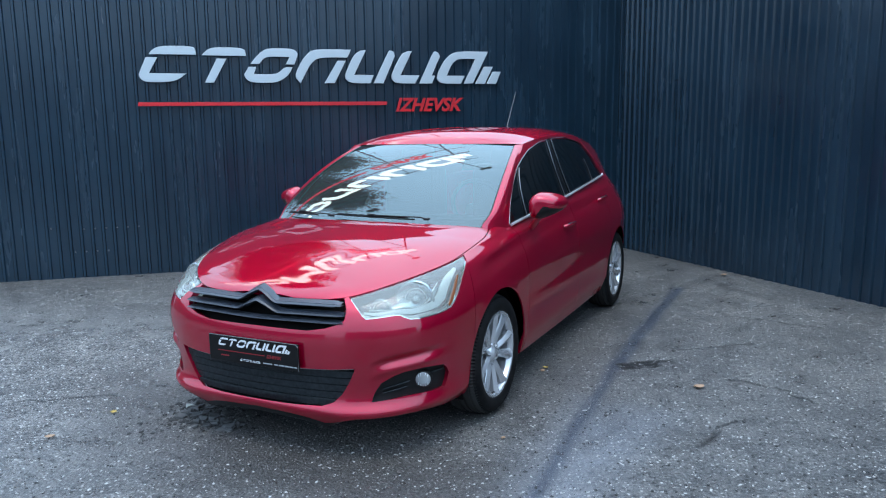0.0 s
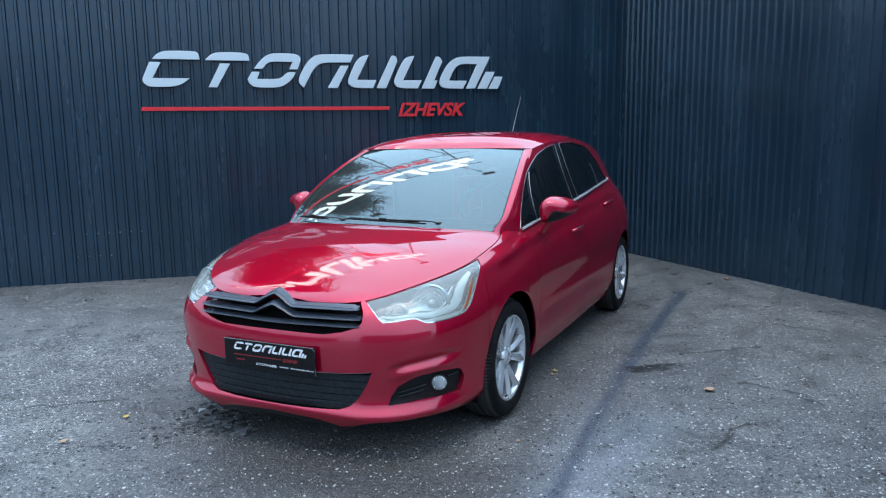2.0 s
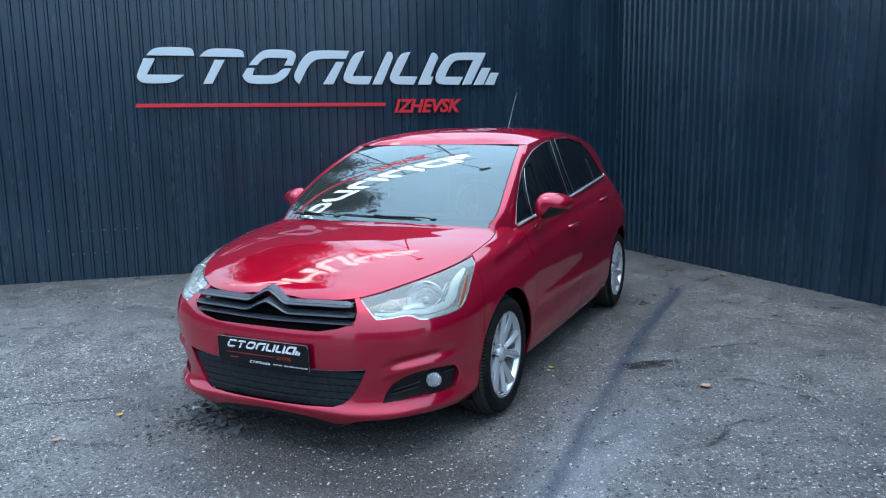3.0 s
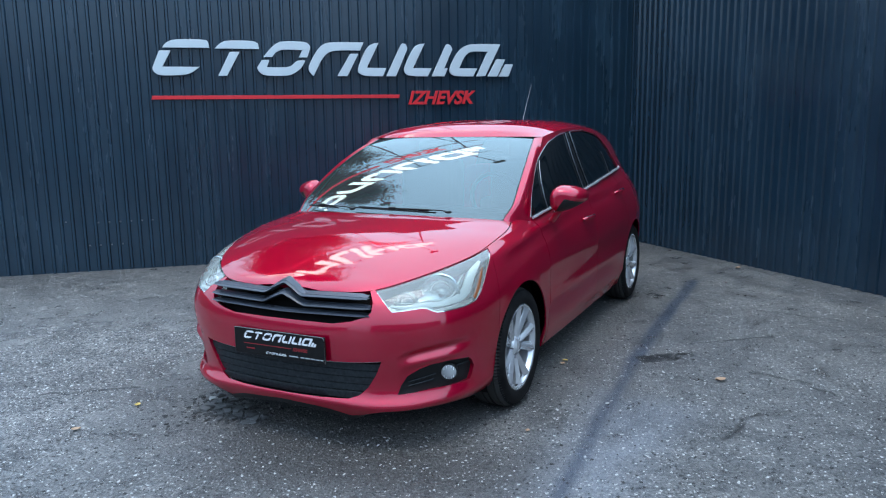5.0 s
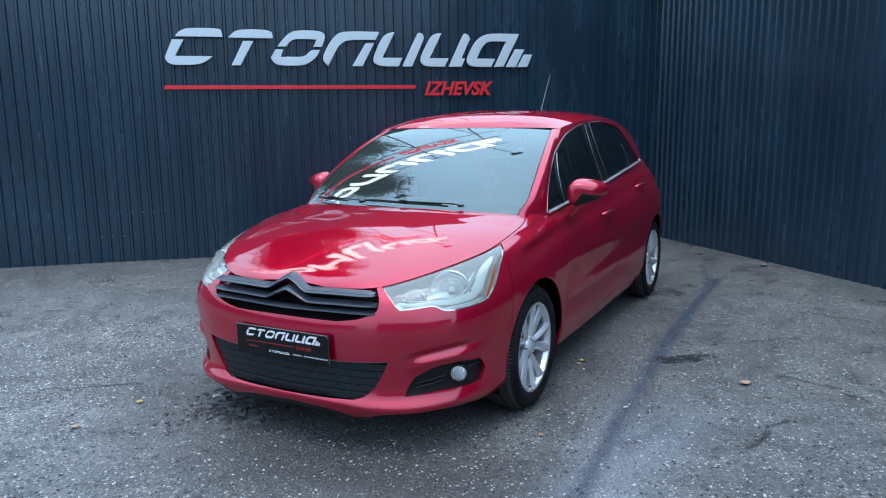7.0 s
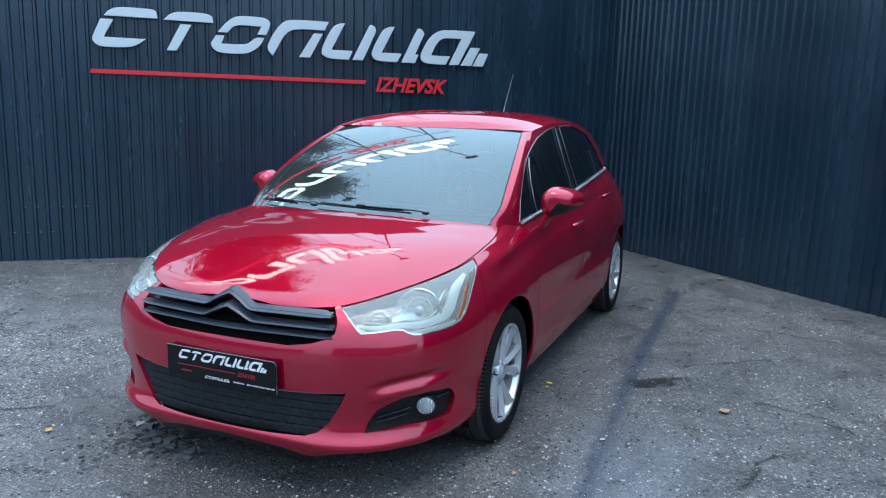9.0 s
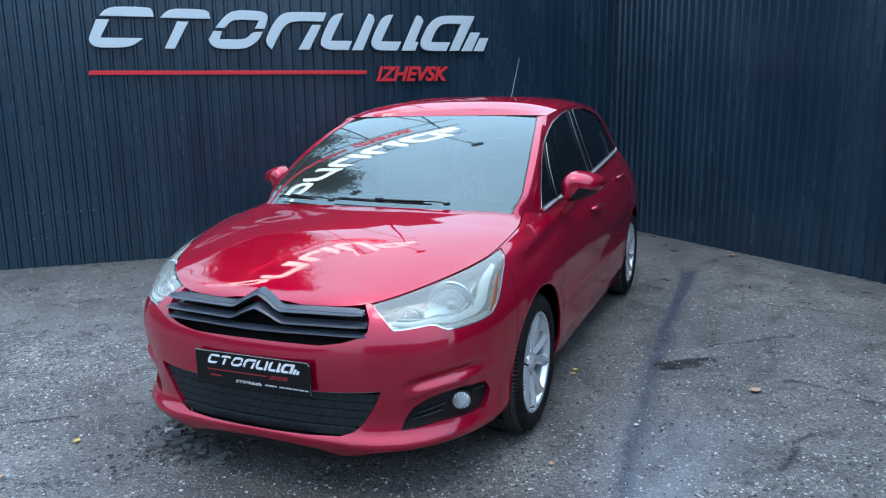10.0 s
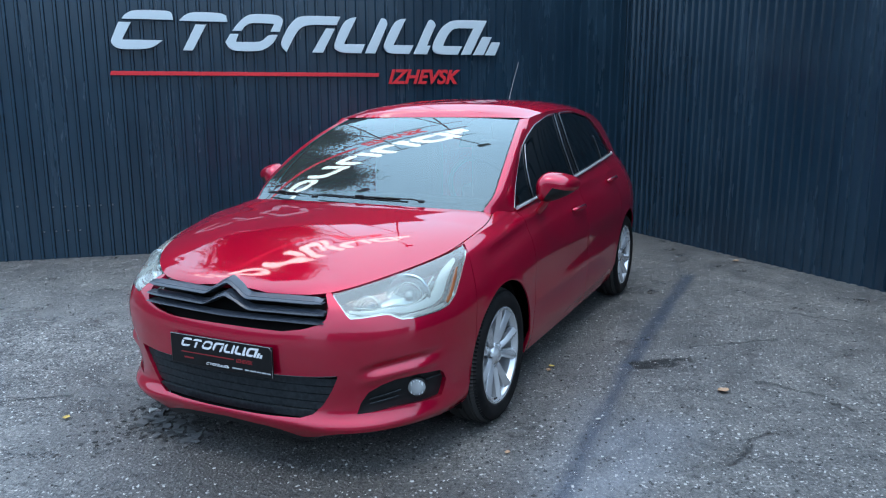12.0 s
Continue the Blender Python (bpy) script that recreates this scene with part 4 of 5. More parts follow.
        bmesh.ops.create_cone(bm, segments=6, cap_ends=True, radius1=.009, radius2=.008, depth=.02, matrix=Matrix.Translation((.054 * math.cos(a), .062, .054 * math.sin(a))) @ Matrix.Rotation(radians(-90), 4, "X"))
        part("wheel_bolt", bm, CHROME, hub)
    rod("valve", [(.0, .085, -.205), (.0, .10, -.195)], .004, BLACK_PLASTIC, hub)
    return hub


for x in (0.0, AXLE_REAR):
    for side in (1, -1):
        wheel("wheel", x, side)

# ---- wheel liners, underbody and cabin ----
for x in (0.0, AXLE_REAR):
    for side in (1, -1):
        n = 24
        verts, faces = [], []
        for i in range(n + 1):
            a = math.pi * (i / n * 1.24 - .12)
            for y in (.822, .79, .60, .56):
                r = .372 if y > .57 else .30
                verts.append((x + r * math.cos(a), y * side, HUB_Z + r * math.sin(a)))
        faces = grid_faces(n + 1, 4)
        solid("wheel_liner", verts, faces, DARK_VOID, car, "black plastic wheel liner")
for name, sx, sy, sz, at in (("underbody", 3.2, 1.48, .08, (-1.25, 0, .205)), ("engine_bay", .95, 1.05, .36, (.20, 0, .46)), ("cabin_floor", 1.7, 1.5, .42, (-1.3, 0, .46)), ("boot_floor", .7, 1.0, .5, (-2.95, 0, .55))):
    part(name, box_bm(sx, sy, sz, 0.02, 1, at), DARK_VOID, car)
for side in (1, -1):
    part("sill_panel", box_bm(1.75, .10, .10, .015, 2, (-1.3, side * .775, .235)), BLACK_PLASTIC, car)
# dashboard
bm = bmesh.new()
rows = []
for x, z in ((-.25, .90), (-.30, .925), (-.55, .955), (-.72, .95), (-.80, .90), (-.82, .70)):
    rows.append([bm.verts.new((x - .10 * (y / .7) ** 2, y, z - .03 * (y / .7) ** 2)) for y in lin(-.70, .70, 15)])
for a, b in zip(rows, rows[1:]):
    for i in range(14):
        bm.faces.new((a[i], a[i + 1], b[i + 1], b[i]))
part("dashboard", bm, CABIN, car, "dark grey dashboard", smooth=True)
for y in (.36, -.36):
    seat = part("front_seat", box_bm(.16, .48, .62, .06, 3, (-1.42, y, .92)), CABIN, car, "dark cloth front seat")
    part("headrest", box_bm(.09, .26, .17, .04, 3, (-1.47, y, 1.27)), CABIN, seat)
rodpts = [(-.93 + .045 * math.sin(a), .36 + .18 * math.cos(a), .98 + .17 * math.sin(a)) for a in lin(0, 2 * math.pi, 25)]
rod("steering_wheel", rodpts, .014, CABIN, car, 8, label="black steering wheel")

# ---- nose fittings ----
def strip(name, ts, lo, hi, off, mat, n=8, side=1, parent=None, label="", skirt=0.012):
    verts = [skin(t, lo(t) + (hi(t) - lo(t)) * j / n, off) * (1, side, 1) for t in ts for j in range(n + 1)]
    faces = [(i * (n + 1) + j, (i + 1) * (n + 1) + j, (i + 1) * (n + 1) + j + 1, i * (n + 1) + j + 1) for i in range(len(ts) - 1) for j in range(n)]
    return skirted(name, verts, faces, mat, skirt, parent or car, label, flip=side > 0)


def ribbon(name, path, widths, off, mat, side, parent, label=""):
    """A raised band over the skin along a path of stations and heights, as wide as given at each point of it."""
    line = smooth_line([(*p, w) for p, w in zip(path, widths)], 8)
    pts = [skin(t, z, off) for t, z, w in line]
    verts = []
    for i, (t, z, w) in enumerate(line):
        run = pts[min(i + 1, len(pts) - 1)] - pts[max(i - 1, 0)]
        out = skin(t, z, off + .01) - pts[i]
        out = out / np.linalg.norm(out)
        across = np.cross(out, run)
        across = across / np.linalg.norm(across)
        for a, b in ((-1, -.012), (-1, -.0006), (-.85, .0), (0, .0008), (.85, .0), (1, -.0006), (1, -.012)):
            verts.append((pts[i] + across * w * a + out * b) * (1, side, 1))
    return skirted(name, verts, grid_faces(len(line), 7), mat, 0, parent, label)


def both(name, t1, lo, hi, off, mat, n=8, cols=61, parent=None, label="", skirt=0.0):
    """A stretch of skin across the nose, over both halves."""
    ts = lin(-t1, t1, cols)
    verts = []
    for t in ts:
        a, s = abs(t), (1 if t >= 0 else -1)
        for j in range(n + 1):
            verts.append(skin(a, lo(a) + (hi(a) - lo(a)) * j / n, off) * (1, s, 1))
    return skirted(name, verts, grid_faces(cols, n + 1), mat, skirt, parent or car, label, flip=True)


def blade(name, t1, mid, height, lean, mat, parent, cols=97, label=""):
    """A grille bar that follows the nose: a rounded blade with its upper face sloping back."""
    ts = lin(-t1, t1, cols)
    shape = [(-.034, .60), (-.020, .56), (-.004, .30), (.003, .22), (.003, .12), (.010, -.04), (.013, -.18), (.008, -.32), (-.012, -.42), (-.050, -.44)]
    verts = []
    for t in ts:
        a, s = abs(t), (1 if t >= 0 else -1)
        taper = min(1, max(.62, (t1 - a) / .12))
        for o, h in shape:
            zz = mid(a) + h * height(a) * taper
            p = skin(a, min(zz, top_z(a) - .001), 0)
            base = skin(a, .66, o + lean)
            q = np.array((base[0], p[1] if a < .01 else base[1], zz))
            q[0] = base[0] - max(0, zz - .70) * .35
            verts.append(q * (1, s, 1))
    return skirted(name, verts, grid_faces(cols, len(shape)), mat, 0, parent, label, flip=True)


def peak(a, rise, half):
    y = skin(a, .66)[1]
    k = max(0.0, 1 - math.hypot(y, .008) / half)
    return rise * k * min(1, .55 + k)


# near-black sheets behind both grilles carry the recess shade in their colour
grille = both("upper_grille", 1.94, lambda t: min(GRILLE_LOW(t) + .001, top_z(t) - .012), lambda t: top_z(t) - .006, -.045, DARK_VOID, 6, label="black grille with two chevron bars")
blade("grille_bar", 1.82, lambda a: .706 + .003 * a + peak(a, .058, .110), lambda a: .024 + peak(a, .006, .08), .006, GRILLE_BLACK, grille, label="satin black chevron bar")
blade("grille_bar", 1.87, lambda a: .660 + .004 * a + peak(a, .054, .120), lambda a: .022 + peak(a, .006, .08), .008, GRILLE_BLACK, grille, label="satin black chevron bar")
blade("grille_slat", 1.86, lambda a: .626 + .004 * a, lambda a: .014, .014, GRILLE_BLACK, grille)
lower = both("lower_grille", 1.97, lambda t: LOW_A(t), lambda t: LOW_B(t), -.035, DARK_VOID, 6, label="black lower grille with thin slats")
for k in range(5):
    zz = .258 + k * .0340
    t_end = float(np.interp(zz, [.247, .263, .302, .365, .430], [1.36, 1.57, 1.74, 1.90, 2.02])) + .07
    slat_v = []
    ts = lin(-t_end, t_end, 61)
    for t in ts:
        a, s = abs(t), (1 if t >= 0 else -1)
        for o, h in ((-.032, .0155), (-.0150, .0155), (-.0140, .0148), (-.0140, -.0146), (-.0150, -.0155), (-.034, -.0155)):
            p = skin(a, zz, o)
            slat_v.append(np.array((p[0], p[1] * s, min(max(zz + h, LOW_A(a) - .004), LOW_B(a) + .004))))
    skirted("slat", slat_v, grid_faces(61, 6), GRILLE_GREY, 0, lower, flip=True)
for u in lin(-1.2, 1.2, 7):
    a, s = abs(u), (1 if u >= 0 else -1)
    rod("grille_rib", [skin(a, z, -.026) * (1, s, 1) for z in lin(.28, .41, 5)], .003, GRILLE_GREY, lower, 4)
rod("grille_edge", [skin(a, LOW_B(a) - .004, -.008) * (1, s, 1) for a, s in [(abs(t), 1 if t >= 0 else -1) for t in lin(-1.96, 1.96, 41)]], .003, PLATE_GREY, lower, 5)
both("front_spoiler", 1.7, CHIN, lambda t: CHIN(t) + .012, -.02, BLACK_PLASTIC, 2)
spoil = []
ts = lin(-1.75, 1.75, 41)
for t in ts:
    a, s = abs(t), (1 if t >= 0 else -1)
    e = skin(a, CHIN(a))
    drop = .028 * min(1, (1.75 - a) / .4)
    for dx, dz in ((-.01, .004), (-.018, -drop), (-.06, -drop - .003), (-.12, .0)):
        spoil.append((e + np.array((dx, 0, dz))) * (1, s, 1))
skirted("air_dam", spoil, grid_faces(41, 4), BLACK_PLASTIC, 0, car, "black plastic air dam", flip=False)

for side in (1, -1):
    # fog lamp and its dark surround
    fog = strip("fog_surround", span(2.28, 3.82, 40, KEY), LOW_A, LOW_B, -.022, BLACK_PLASTIC, 10, side, label="black fog lamp surround", skirt=0)
    for k, (za, zb) in enumerate(((.300, .345), (.318, .372))):
        rod("fog_slat", [skin(t, za + (zb - za) * (t - 2.5) / 1.2, -.016) * (1, side, 1) for t in lin(2.5, 3.05 if k else 3.0, 8)], .004, GRILLE_GREY, fog)
    rod("fog_slat", [skin(t, .365 + .02 * (t - 3.45), -.014) * (1, side, 1) for t in lin(3.5, 3.75, 5)], .004, GRILLE_GREY, fog)
    c = skin(3.305, .345, -.006) * (1, side, 1)
    e = skin(3.305, .345, .1) * (1, side, 1)
    d = Vector(tuple(e - c)).normalized()
    ahead = (d + Vector((1.2, 0, 0))).normalized()
    turn = ahead.to_track_quat("Y", "Z").to_matrix().to_4x4()
    lampm = Matrix.Translation(tuple(c)) @ turn @ Matrix.Scale(.9, 4)
    bowl = solid("fog_lamp", *lathe([(.046, -.03), (.046, -.002), (.042, .003), (.039, .001)], 40), BLACK_PLASTIC, car, "round fog lamp")
    bowl.matrix_basis = lampm
    solid("reflector", *lathe([(.039, .0), (.033, -.014), (.02, -.024), (.001, -.028)], 40), LAMP_WHITE, bowl)
    lens = solid("lens", *lathe([(.0392, .0), (.034, .006), (.024, .010), (.012, .0125), (.0005, .013)], 40), FOG_CLEAR, bowl, "clear ribbed glass")
    for k in range(-2, 3):
        h = .036 * math.sqrt(1 - (k / 3) ** 2)
        rod("lens_rib", [(k * .012, .003 + .008 * (1 - (q / .036) ** 2) * (1 - (k / 3) ** 2), q) for q in lin(-h, h, 7)], .0022, LAMP_WHITE, bowl, 5)
    solid("bulb", *lathe([(.012, -.026), (.011, -.012), (.0005, -.008)], 20), FOG_LENS, bowl, "small glass bulb")

    # headlight
    lamp_lo, lamp_hi = (lambda t: LAMP_LOW(t) + .003), (lambda t: max(top_z(t) - .004, LAMP_LOW(t) + .004))
    lts = span(2.07, 4.34, 70, KEY)
    head = strip("headlight", lts, lamp_lo, lamp_hi, -.078, REFLECTOR, 10, side, label="clear headlight with silver reflectors", skirt=0)
    cover = strip("lamp_cover", lts, lamp_lo, lamp_hi, .001, COVER, 10, side, head, "slightly hazed clear cover", 0)
    # bright rim along the lower edge, the silver bezel, the clear and amber turn lenses
    def low_in(d):
        return lambda t: min(LAMP_LOW(t) + d, lamp_hi(t) - .002)
    strip("lamp_rim", lts, lambda t: LAMP_LOW(t) + .001, low_in(.007), -.003, CHROME, 2, side, head, "bright lamp edge", .02)
    ribbon("lamp_bezel", ((2.24, .678), (2.55, .674), (2.9, .680), (3.2, .675), (3.45, .682), (3.63, .695), (3.75, .720), (3.84, .758), (3.96, .795), (4.10, .825)), (.006, .009, .010, .012, .015, .019, .022, .021, .016, .008), -.012, LAMP_WHITE, side, head, "silver white lamp bezel")
    ribbon("inner_bezel", ((2.34, .700), (2.7, .692), (3.0, .700), (3.3, .694), (3.52, .712), (3.62, .750), (3.72, .786)), (.0022,) * 7, -.026, LAMP_WHITE, side, head, "thin silver inner bezel")
    ribbon("turn_lens", ((3.83, .672), (3.90, .694), (3.965, .724), (4.04, .760), (4.10, .788)), (.006, .008, .008, .007, .004), .0014, AMBER, side, head, "amber turn lamp")
    ribbon("turn_lens_clear", ((3.06, .652), (3.2, .650), (3.45, .654), (3.65, .659), (3.80, .668)), (.003, .007, .008, .008, .006), -.005, CLEAR_RIB, side, head, "clear turn lamp lens")
    for t, z, r, deep in ((2.56, .702, .050, -.046), (3.30, .738, .086, -.060)):
        c = skin(t, z, deep) * (1, side, 1)
        ahead = Vector((1, .30 * side, .16)).normalized()
        ring = solid("lamp_bowl", *lathe([(r + .006, -.006), (r + .002, .002), (r - .001, .003), (r - .004, .0), (r * .86, -.010), (r * .6, -.022), (r * .3, -.028), (r * .2, -.028)], 48), REFLECTOR, head, "round reflector bowl")
        ring.matrix_basis = Matrix.Translation(tuple(c)) @ ahead.to_track_quat("Y", "Z").to_matrix().to_4x4()
        solid("bulb_shield", *lathe([(r * .26, -.03), (r * .24, -.010), (r * .16, -.004), (.0005, -.003)], 24), REFLECTOR, ring, "small silver bulb shield")
        solid("bowl_step", *lathe([(r * .66, -.019), (r * .64, -.014), (r * .60, -.016), (r * .58, -.023)], 48), LAMP_SILVER, ring)

# ---- number plate: white lettering, the small print as bars ----
plate = part("number_plate", box_bm(.010, .525, .128, .004, 2, (.8955, 0, .470)), PLATE_BLACK, car, "black dealer plate with white and red print")
wordmark("plate_print", pose(.901, -.205, .483, 0, 0, 90), .106, .0006, PLATE_WHITE, "white and red print", PLATE_RED, True, parent=plate)
small = wordmark("small_print", pose(.901, -.075, .419, 0, 0, 90), .030, .0006, PLATE_WHITE, "small white print", PLATE_WHITE, False, False, parent=plate)
for y0, w in ((.062, .05), (.125, .022), (.152, .028), (.184, .022), (.210, .022), (.236, .016)):
    part("print_bar", box_bm(.0006, w, .0055, 0, 1, (.9013, y0 + w / 2, .4245)), PLATE_DIM, plate)
part("print_bar", box_bm(.0006, .05, .006, 0, 1, (.9013, -.165, .437)), PLATE_RED, plate)
rod("plate_edge", [(.901, .2615, .410), (.901, .2615, .52), (.901, .250, .5325), (.901, -.26, .5325)], .0014, PLATE_GREY, plate)

# ---- mirrors ----
def mirror_shell(f, a, side, grow=0.0):
    """f from the glass side to the nose, a round the shell."""
    th_ = math.pi / 2 * f
    x = -.058 + .116 * math.sin(th_)
    r = max(math.cos(th_), 0) ** .55 + grow
    cy, cz = math.cos(a), math.sin(a)
    ay = .100 * (abs(cy) ** .72) * (1 if cy >= 0 else -1)
    az = .084 * (abs(cz) ** .72) * (1 if cz >= 0 else -1)
    az *= 1.0 - .55 * max(0, (ay + .05) / .158) ** 1.1
    lean = .05 * ay / .106
    return (-.632 + x - r * lean, side * (.918 + ay * r), 1.030 + az * r + .012 * r * ay / .106)


for side in (1, -1):
    mirror = empty("door_mirror")
    mirror.parent = car
    tagged(mirror, "red door mirror with a black underside")
    fs = lin(0, 1, 19)
    lo, hi = math.pi * 1.33, math.pi * 1.79
    skirted("mirror_cap", [mirror_shell(f, a, side) for f in fs for a in lin(hi - 2 * math.pi, lo, 34)], grid_faces(19, 34), PAINT, .004, mirror, "dark red mirror cap")
    skirted("mirror_base", [mirror_shell(f, a, side, -.025) for f in fs for a in lin(lo - .1, hi + .1, 20)], grid_faces(19, 20), BLACK_PLASTIC, 0, mirror, "black plastic underside")
    solid("mirror_glass", [mirror_shell(0, a, side, -.06) for a in lin(0, 2 * math.pi, 33)[:-1]], [tuple(range(32))], CHROME, mirror, smooth=False, flip=side < 0)
    rod("mirror_foot", [(-.632, side * .885, .975), (-.642, side * .855, .940), (-.655, side * .83, .905), (-.66, side * .81, .885)], .030, PAINT, mirror, 10, .55, "dark red mirror foot")

# ---- door handles ----
def grip(door, x, z):
    owner, side = doors[door], door[1]
    pts = [skin(t_at(x + d), z + .010 * (d / .1) ** 2 * 0, o) * (1, side, 1) for d, o in ((.095, .004), (.085, .022), (.05, .034), (0, .037), (-.05, .034), (-.085, .024), (-.10, .004))]
    rod("door_handle", pts, .013, PAINT, owner, 10, .8, "dark red pull handle")
    rod("handle_strip", [p + np.array((0, side * .006, .010)) for p in pts[1:-1]], .004, CHROME, owner, label="chrome handle strip")
    hollow = []
    for i in range(17):
        for j in range(9):
            u, v = i / 16 * 2 - 1, j / 8 * 2 - 1
            hollow.append(skin(t_at(x + .055 * u), z + .032 * v * math.sqrt(max(0, 1 - u * u * .8)), .0025) * (1, side, 1))
    skirted("handle_recess", hollow, grid_faces(17, 9), PAINT, 0, owner, flip=side < 0)


for side in (1, -1):
    grip(("front", side), -1.27, .833)
    grip(("rear", side), -2.22, .916)

# ---- cowl and wipers ----
cowl = []
for u in lin(-1, 1, 41):
    a, s = abs(u), (1 if u >= 0 else -1)
    h = hood_point(1, a * .88, s)
    g = screen(u * .93, .02, .002)
    for k in range(4):
        p = h + (g - h) * k / 3
        p[2] -= .045 - .01 * k
        cowl.append(p)
skirted("cowl", cowl, grid_faces(41, 4), DARK_VOID, 0, car, "black plastic cowl under the windscreen", flip=False)


def wiper(pivot, elbow, u0, w0, u1, w1):
    w = empty("wiper")
    w.parent = car
    tagged(w, "black wiper resting on the windscreen")
    line = [screen(u0 + (u1 - u0) * k / 14, w0 + (w1 - w0) * k / 14, .020) for k in range(15)]
    rod("wiper_blade", line, .0032, BLACK_PLASTIC, w, 6, 1.3)
    rod("wiper_spoiler", [p + np.array((.003, 0, .008)) for p in line[1:-1]], .003, GLOSS_BLACK, w, 6)
    mid = screen(u0 + (u1 - u0) * .5, w0 + (w1 - w0) * .5, .034)
    p = screen(*pivot, .030)
    q = screen(*elbow, .036)
    rod("wiper_arm", [p, p + (q - p) * .4 + np.array((0, 0, .004)), q, mid], .0052, BLACK_PLASTIC, w, 8, .7)
    part("arm_cap", box_bm(.028, .03, .014, .005, 2, tuple(float(c) for c in p)), BLACK_PLASTIC, w)
    part("blade_clip", box_bm(.02, .045, .016, .004, 2, tuple(float(c) for c in mid)), BLACK_PLASTIC, w)


wiper((.52, .0), (.40, .008), -.37, .026, .41, .006)
wiper((-.36, .0), (-.42, .006), -.86, .016, -.52, .012)

# ---- roof aerial ----
rod("aerial", [(-2.33, 0, 1.425), (-2.36, 0, 1.458), (-2.47, 0, 1.615), (-2.585, 0, 1.772)], .0032, AERIAL_GREY, car, 6, label="thin grey steel roof aerial")
part("aerial_base", box_bm(.06, .03, .03, .012, 2, (-2.33, 0, 1.432)), BLACK_PLASTIC, car)


# ---- sign on posts over the wall, with floodlight arms ----
ROOF_SIGN = Vector((-3.1195, 7.683, 0)) + ALONG * -1.86 + INTO * 0.17
board = wordmark("roof_sign", Matrix.Translation(ROOF_SIGN + Vector((0, 0, 4.68))) @ pose(0, 0, 0, 0, 0, 19.0), 1.21, 0.03, SIGN_LIT, "lit white lettering on a dark frame above the wall", SIGN_RED_LIT)
for z in (-.36, -.02, .46):
    rod("sign_rail", [(-.05, .06, z), (4.9, .06, z)], .012, FRAME_STEEL, board, 6, label="dark steel rail")
for x in (.3, 1.4, 2.5, 3.6, 4.6):
    rod("sign_post", [(x, .24, -1.55), (x, .10, .50)], .016, FRAME_STEEL, board, 6, label="dark steel post")
    rod("sign_brace", [(x, .10, -.25), (x - .45, .26, -1.50)], .014, FRAME_STEEL, board, 6)
for x, lean, rise in ((2.32, 0, .88), (4.45, .15, .05)):
    arm = rod("lamp_arm", [(x, .06, .40), (x + lean * .4, -.20, .40 + .32 * rise), (x + lean, -.55, .40 + .52 * rise), (x + lean * 1.2, -.75, .40 + .46 * rise)], .014, FRAME_STEEL, board, 6, label="curved floodlight arm")
    part("flood_head", box_bm(.20, .07, .10, .015, 1, (x + lean * 1.2, -.77, .36 + .46 * rise)), FRAME_STEEL, arm)


# ---- trees behind the wall ----
def tree(name, x, y, height, spread, seed):
    rng = random.Random(seed)
    t = empty(name, pose(x, y, -.1))
    tagged(t, "dark green leafy tree behind the wall", "tree", "trees behind the wall")
    bm = bmesh.new()
    tips = []

    def limb(a, b, r0, r1, n=7):
        d = (b - a).normalized()
        u = d.orthogonal().normalized()
        w = d.cross(u)
        rings = []
        for k in range(4):
            c = a + (b - a) * k / 3 + u * rng.uniform(-.05, .05) * (k in (1, 2))
            r = r0 + (r1 - r0) * k / 3
            rings.append([bm.verts.new(c + (u * math.cos(q) + w * math.sin(q)) * r) for q in (2 * math.pi * i / n for i in range(n))])
        for p, q in zip(rings, rings[1:]):
            for i in range(n):
                bm.faces.new((p[i], p[(i + 1) % n], q[(i + 1) % n], q[i]))

    top = Vector((0, 0, height * .8))
    limb(Vector((0, 0, -.2)), top, .16, .05)
    for k in range(26):
        h = rng.uniform(.44, .85) * height
        a = rng.uniform(0, 2 * math.pi)
        ln = spread * rng.uniform(.5, 1) * (1.15 - h / height)
        e = Vector((math.cos(a) * ln, math.sin(a) * ln, h + rng.uniform(.2, .7)))
        limb(Vector((0, 0, h - .2)), e, .05, .015)
        tips += [e, e * .75 + Vector((0, 0, h)) * .25]
    tips.append(top + Vector((0, 0, .4)))
    part("trunk", bm, BARK, t, "brown bark", smooth=True)
    verts, faces = [], []
    for c in tips:
        for k in range(480):
            d = Vector((rng.gauss(0, .30), rng.gauss(0, .30), rng.gauss(0, .26)))
            p = c + d
            s = rng.uniform(.03, .062)
            u = Vector((rng.uniform(-1, 1), rng.uniform(-1, 1), rng.uniform(-.6, .6))).normalized()
            w = u.orthogonal().normalized()
            i = len(verts)
            verts += [p - u * s, p + w * s * .45, p + u * s, p - w * s * .45]
            faces.append((i, i + 1, i + 2, i + 3))
    crown = solid("crown", verts, faces, LEAF, t, "dark green leaves", smooth=False)
    return t


tree("tree", -3.7, 9.2, 9.0, .8, 21)
tree("tree", -3.2, 10.8, 7.2, .6, 9)


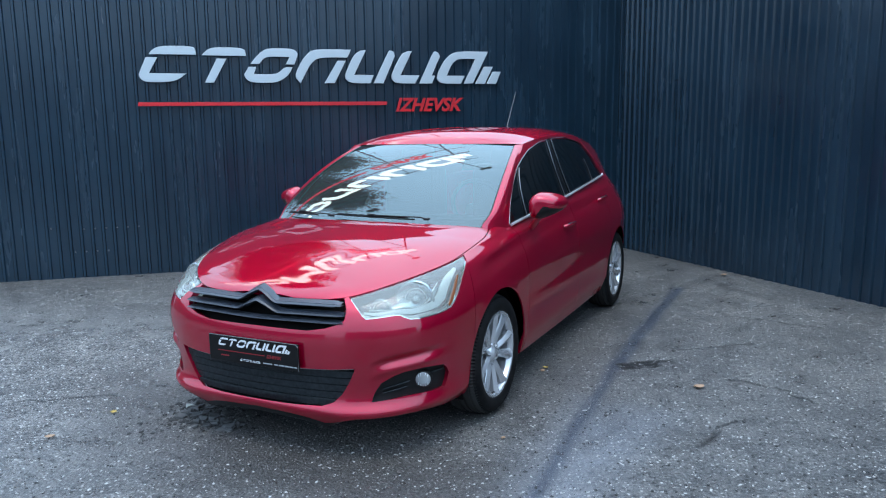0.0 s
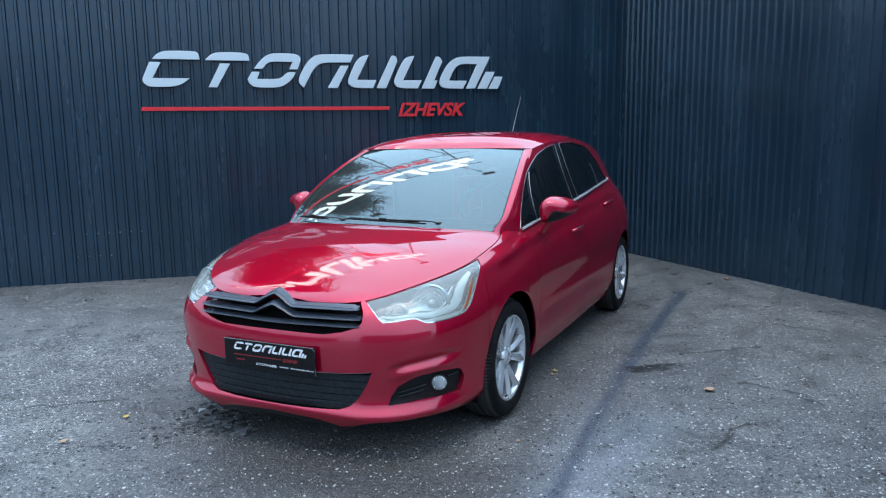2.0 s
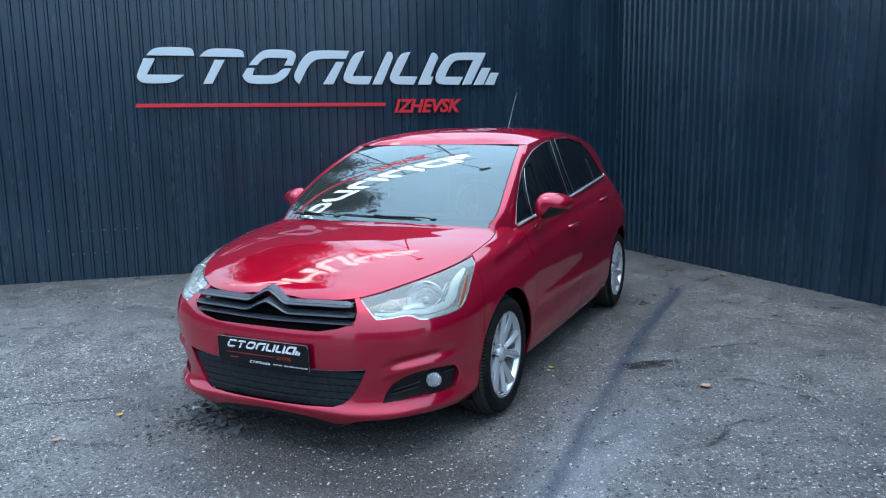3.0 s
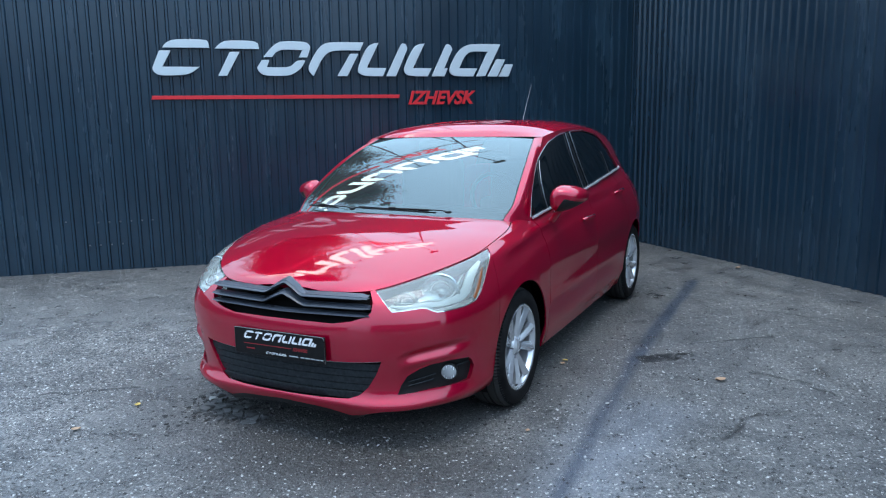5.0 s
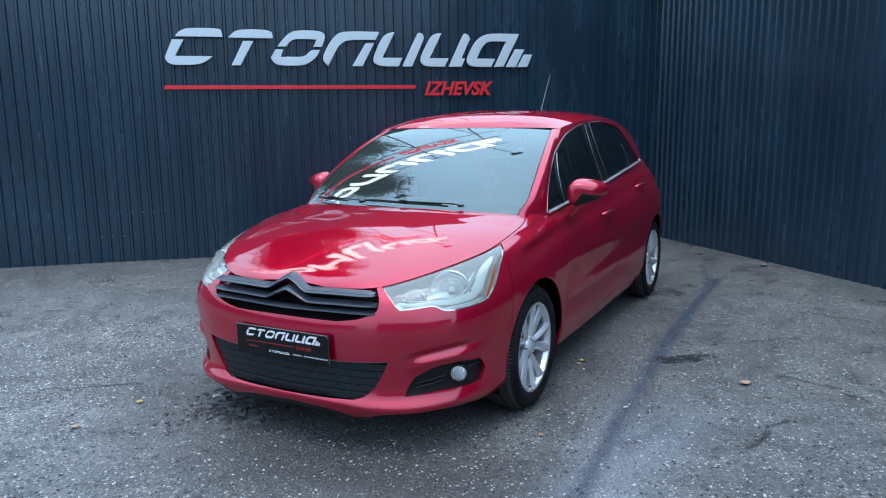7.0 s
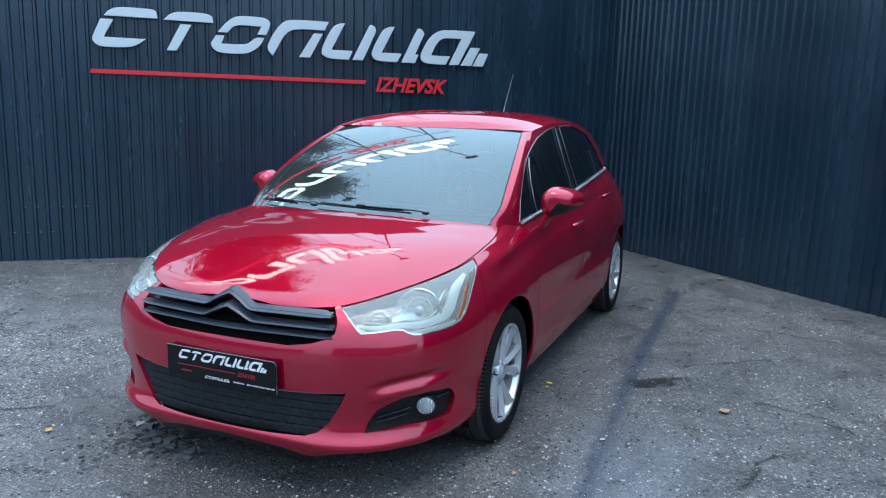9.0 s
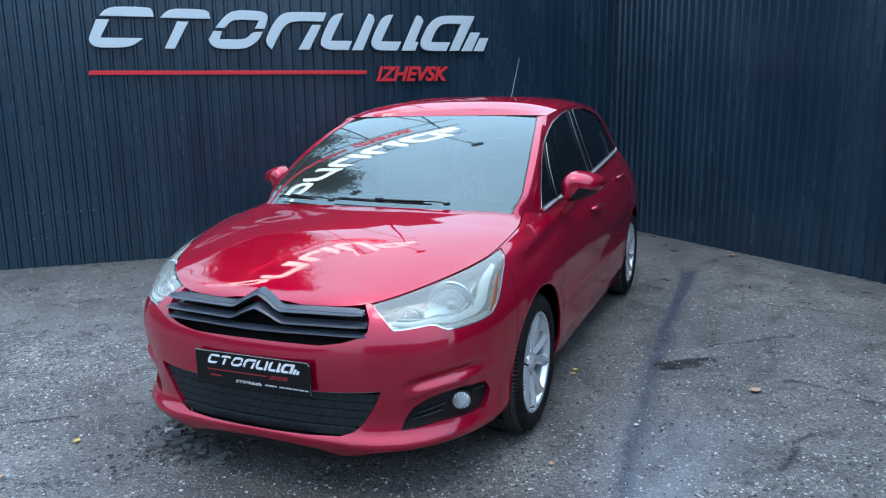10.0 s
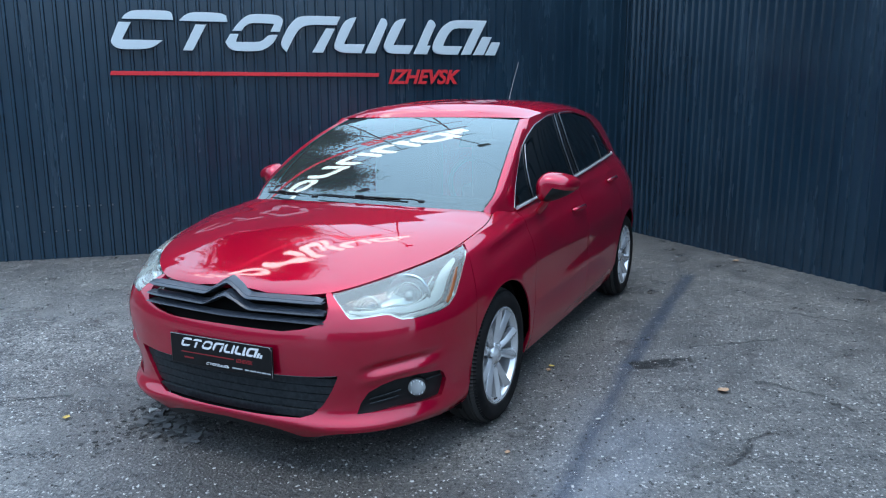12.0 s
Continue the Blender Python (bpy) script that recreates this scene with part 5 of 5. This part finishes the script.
# ---- loose things on the asphalt ----
def lump(rng, r, flat=.6):
    """A small broken stone, a jittered low cube."""
    v = []
    for x in (-1, 1):
        for y in (-1, 1):
            for z in (0, 1):
                k = rng.uniform(.55, 1.05)
                v.append((x * r * k * rng.uniform(.6, 1.2), y * r * k * rng.uniform(.5, 1.0), z * r * flat * rng.uniform(.6, 1.2) - r * .15))
    f = [(0, 1, 3, 2), (4, 6, 7, 5), (0, 4, 5, 1), (2, 3, 7, 6), (1, 5, 7, 3), (0, 2, 6, 4)]
    return v, f


def scatter(name, n, place, size, mat, seed, label, flat=.6):
    rng = random.Random(seed)
    verts, faces = [], []
    for _ in range(n):
        x, y = place(rng)
        r = size(rng)
        v, f = lump(rng, r, flat)
        a = rng.uniform(0, 6.28)
        c, s = math.cos(a), math.sin(a)
        i = len(verts)
        z = ground_z(x, y)
        verts += [(x + p * c - q * s, y + p * s + q * c, z + h) for p, q, h in v]
        faces += [tuple(k + i for k in g) for g in f]
    return tagged(solid(name, verts, faces, mat, smooth=False), label, "gravel", kind="stuff")


def near_spot(rng):
    y = 2.1 + 5.6 * rng.random() ** 1.2
    return rng.uniform(-.62 * y - .3, .62 * y + .3), y


scatter("light_grit", 17000, near_spot, lambda r: .0022 + .0052 * r.random() ** 4, GRIT_LIGHT, 3, "small pale stone chips strewn over the asphalt")
scatter("dark_grit", 8000, near_spot, lambda r: .003 + .006 * r.random() ** 3, GRIT_DARK, 5, "small dark asphalt crumbs strewn over the ground")
scatter("rubble_grit", 420, lambda r: (-1.27 + r.gauss(0, .13), 3.66 + r.gauss(0, .10)), lambda r: .005 + .011 * r.random() ** 2, GRIT_DARK, 8, "dark asphalt crumbs in a broken patch")

rng = random.Random(12)
for k in range(80):
    q = rng.random()
    x, y = -1.40 + .30 * q + rng.gauss(0, .045), 3.74 - .17 * q + rng.gauss(0, .06)
    r = .014 + .020 * rng.random() ** 2
    v, f = lump(rng, r, .55)
    ob = solid("asphalt_lump", v, f, RUBBLE, smooth=False)
    ob.matrix_world = pose(x, y, ground_z(x, y) + r * .1, rng.uniform(-10, 10), rng.uniform(-10, 10), rng.uniform(0, 360))
    tagged(ob, "broken lump of dark asphalt by the bumper", "stone", "broken asphalt lumps")
v, f = lump(random.Random(2), .026, .5)
ob = solid("pale_stone", v, f, GRIT_LIGHT, smooth=False)
ob.matrix_world = pose(-1.385, 3.80, .012, 0, 0, 40)
tagged(ob, "pale broken stone on the asphalt", "stone")


def leaf(x, y, size, turn, mat, seed):
    rng = random.Random(seed)
    verts, faces = [], []
    for i in range(7):
        s = i / 6
        w = size * .42 * math.sin(math.pi * (s * .92 + .04)) ** .8
        curl = .25 * size * (s - .5) ** 2 + .03 * size
        for k in (-1, -.5, 0, .5, 1):
            verts.append(((s - .5) * size, k * w * rng.uniform(.85, 1.1), curl + abs(k) * .14 * size))
    faces = grid_faces(7, 5)
    ob = solid("fallen_leaf", verts, faces, mat)
    ob.matrix_world = pose(x, y, ground_z(x, y) + .004, 0, 0, turn)
    return tagged(ob, "small fallen autumn leaf lying on the asphalt", "leaf", "fallen leaves")


for k, (x, y, s, a) in enumerate(((1.454, 4.031, .062, 10), (.285, 3.353, .03, 60), (-1.776, 3.725, .04, 100), (-1.953, 3.407, .045, 20), (.597, 4.343, .04, 70), (.623, 4.407, .035, 150), (.74, 3.69, .026, 20), (2.80, 7.39, .07, 30))):
    leaf(x, y, s, a, LEAF_PALE if k in (6,) else (LEAF_YELLOW if k in (2, 5) else LEAF_BROWN), k)

# ---- sheet screws showing on the wall ----
for z, first, count in ((.48, -3.74, 6), (.245, -3.834, 4), (.50, -4.026, 1)):
    for k in range(count):
        s = first + k * PITCH * math.cos(WALL_TURN)
        p = CORNER + ALONG * ((s + .02) / math.cos(WALL_TURN) - CORNER.x / math.cos(WALL_TURN))
        bm = bmesh.new()
        bmesh.ops.create_cone(bm, segments=8, cap_ends=True, radius1=.009, radius2=.007, depth=.006)
        bmesh.ops.create_cone(bm, segments=6, cap_ends=True, radius1=.005, radius2=.0045, depth=.014)
        ob = part("screw", bm, SCREW, bpy.data.objects["wall_north"], "zinc sheet screw")
        ob.matrix_basis = Matrix.Translation((p.x - INTO.x * .011, p.y - INTO.y * .011, z)) @ INTO.to_track_quat("Z", "Y").to_matrix().to_4x4()
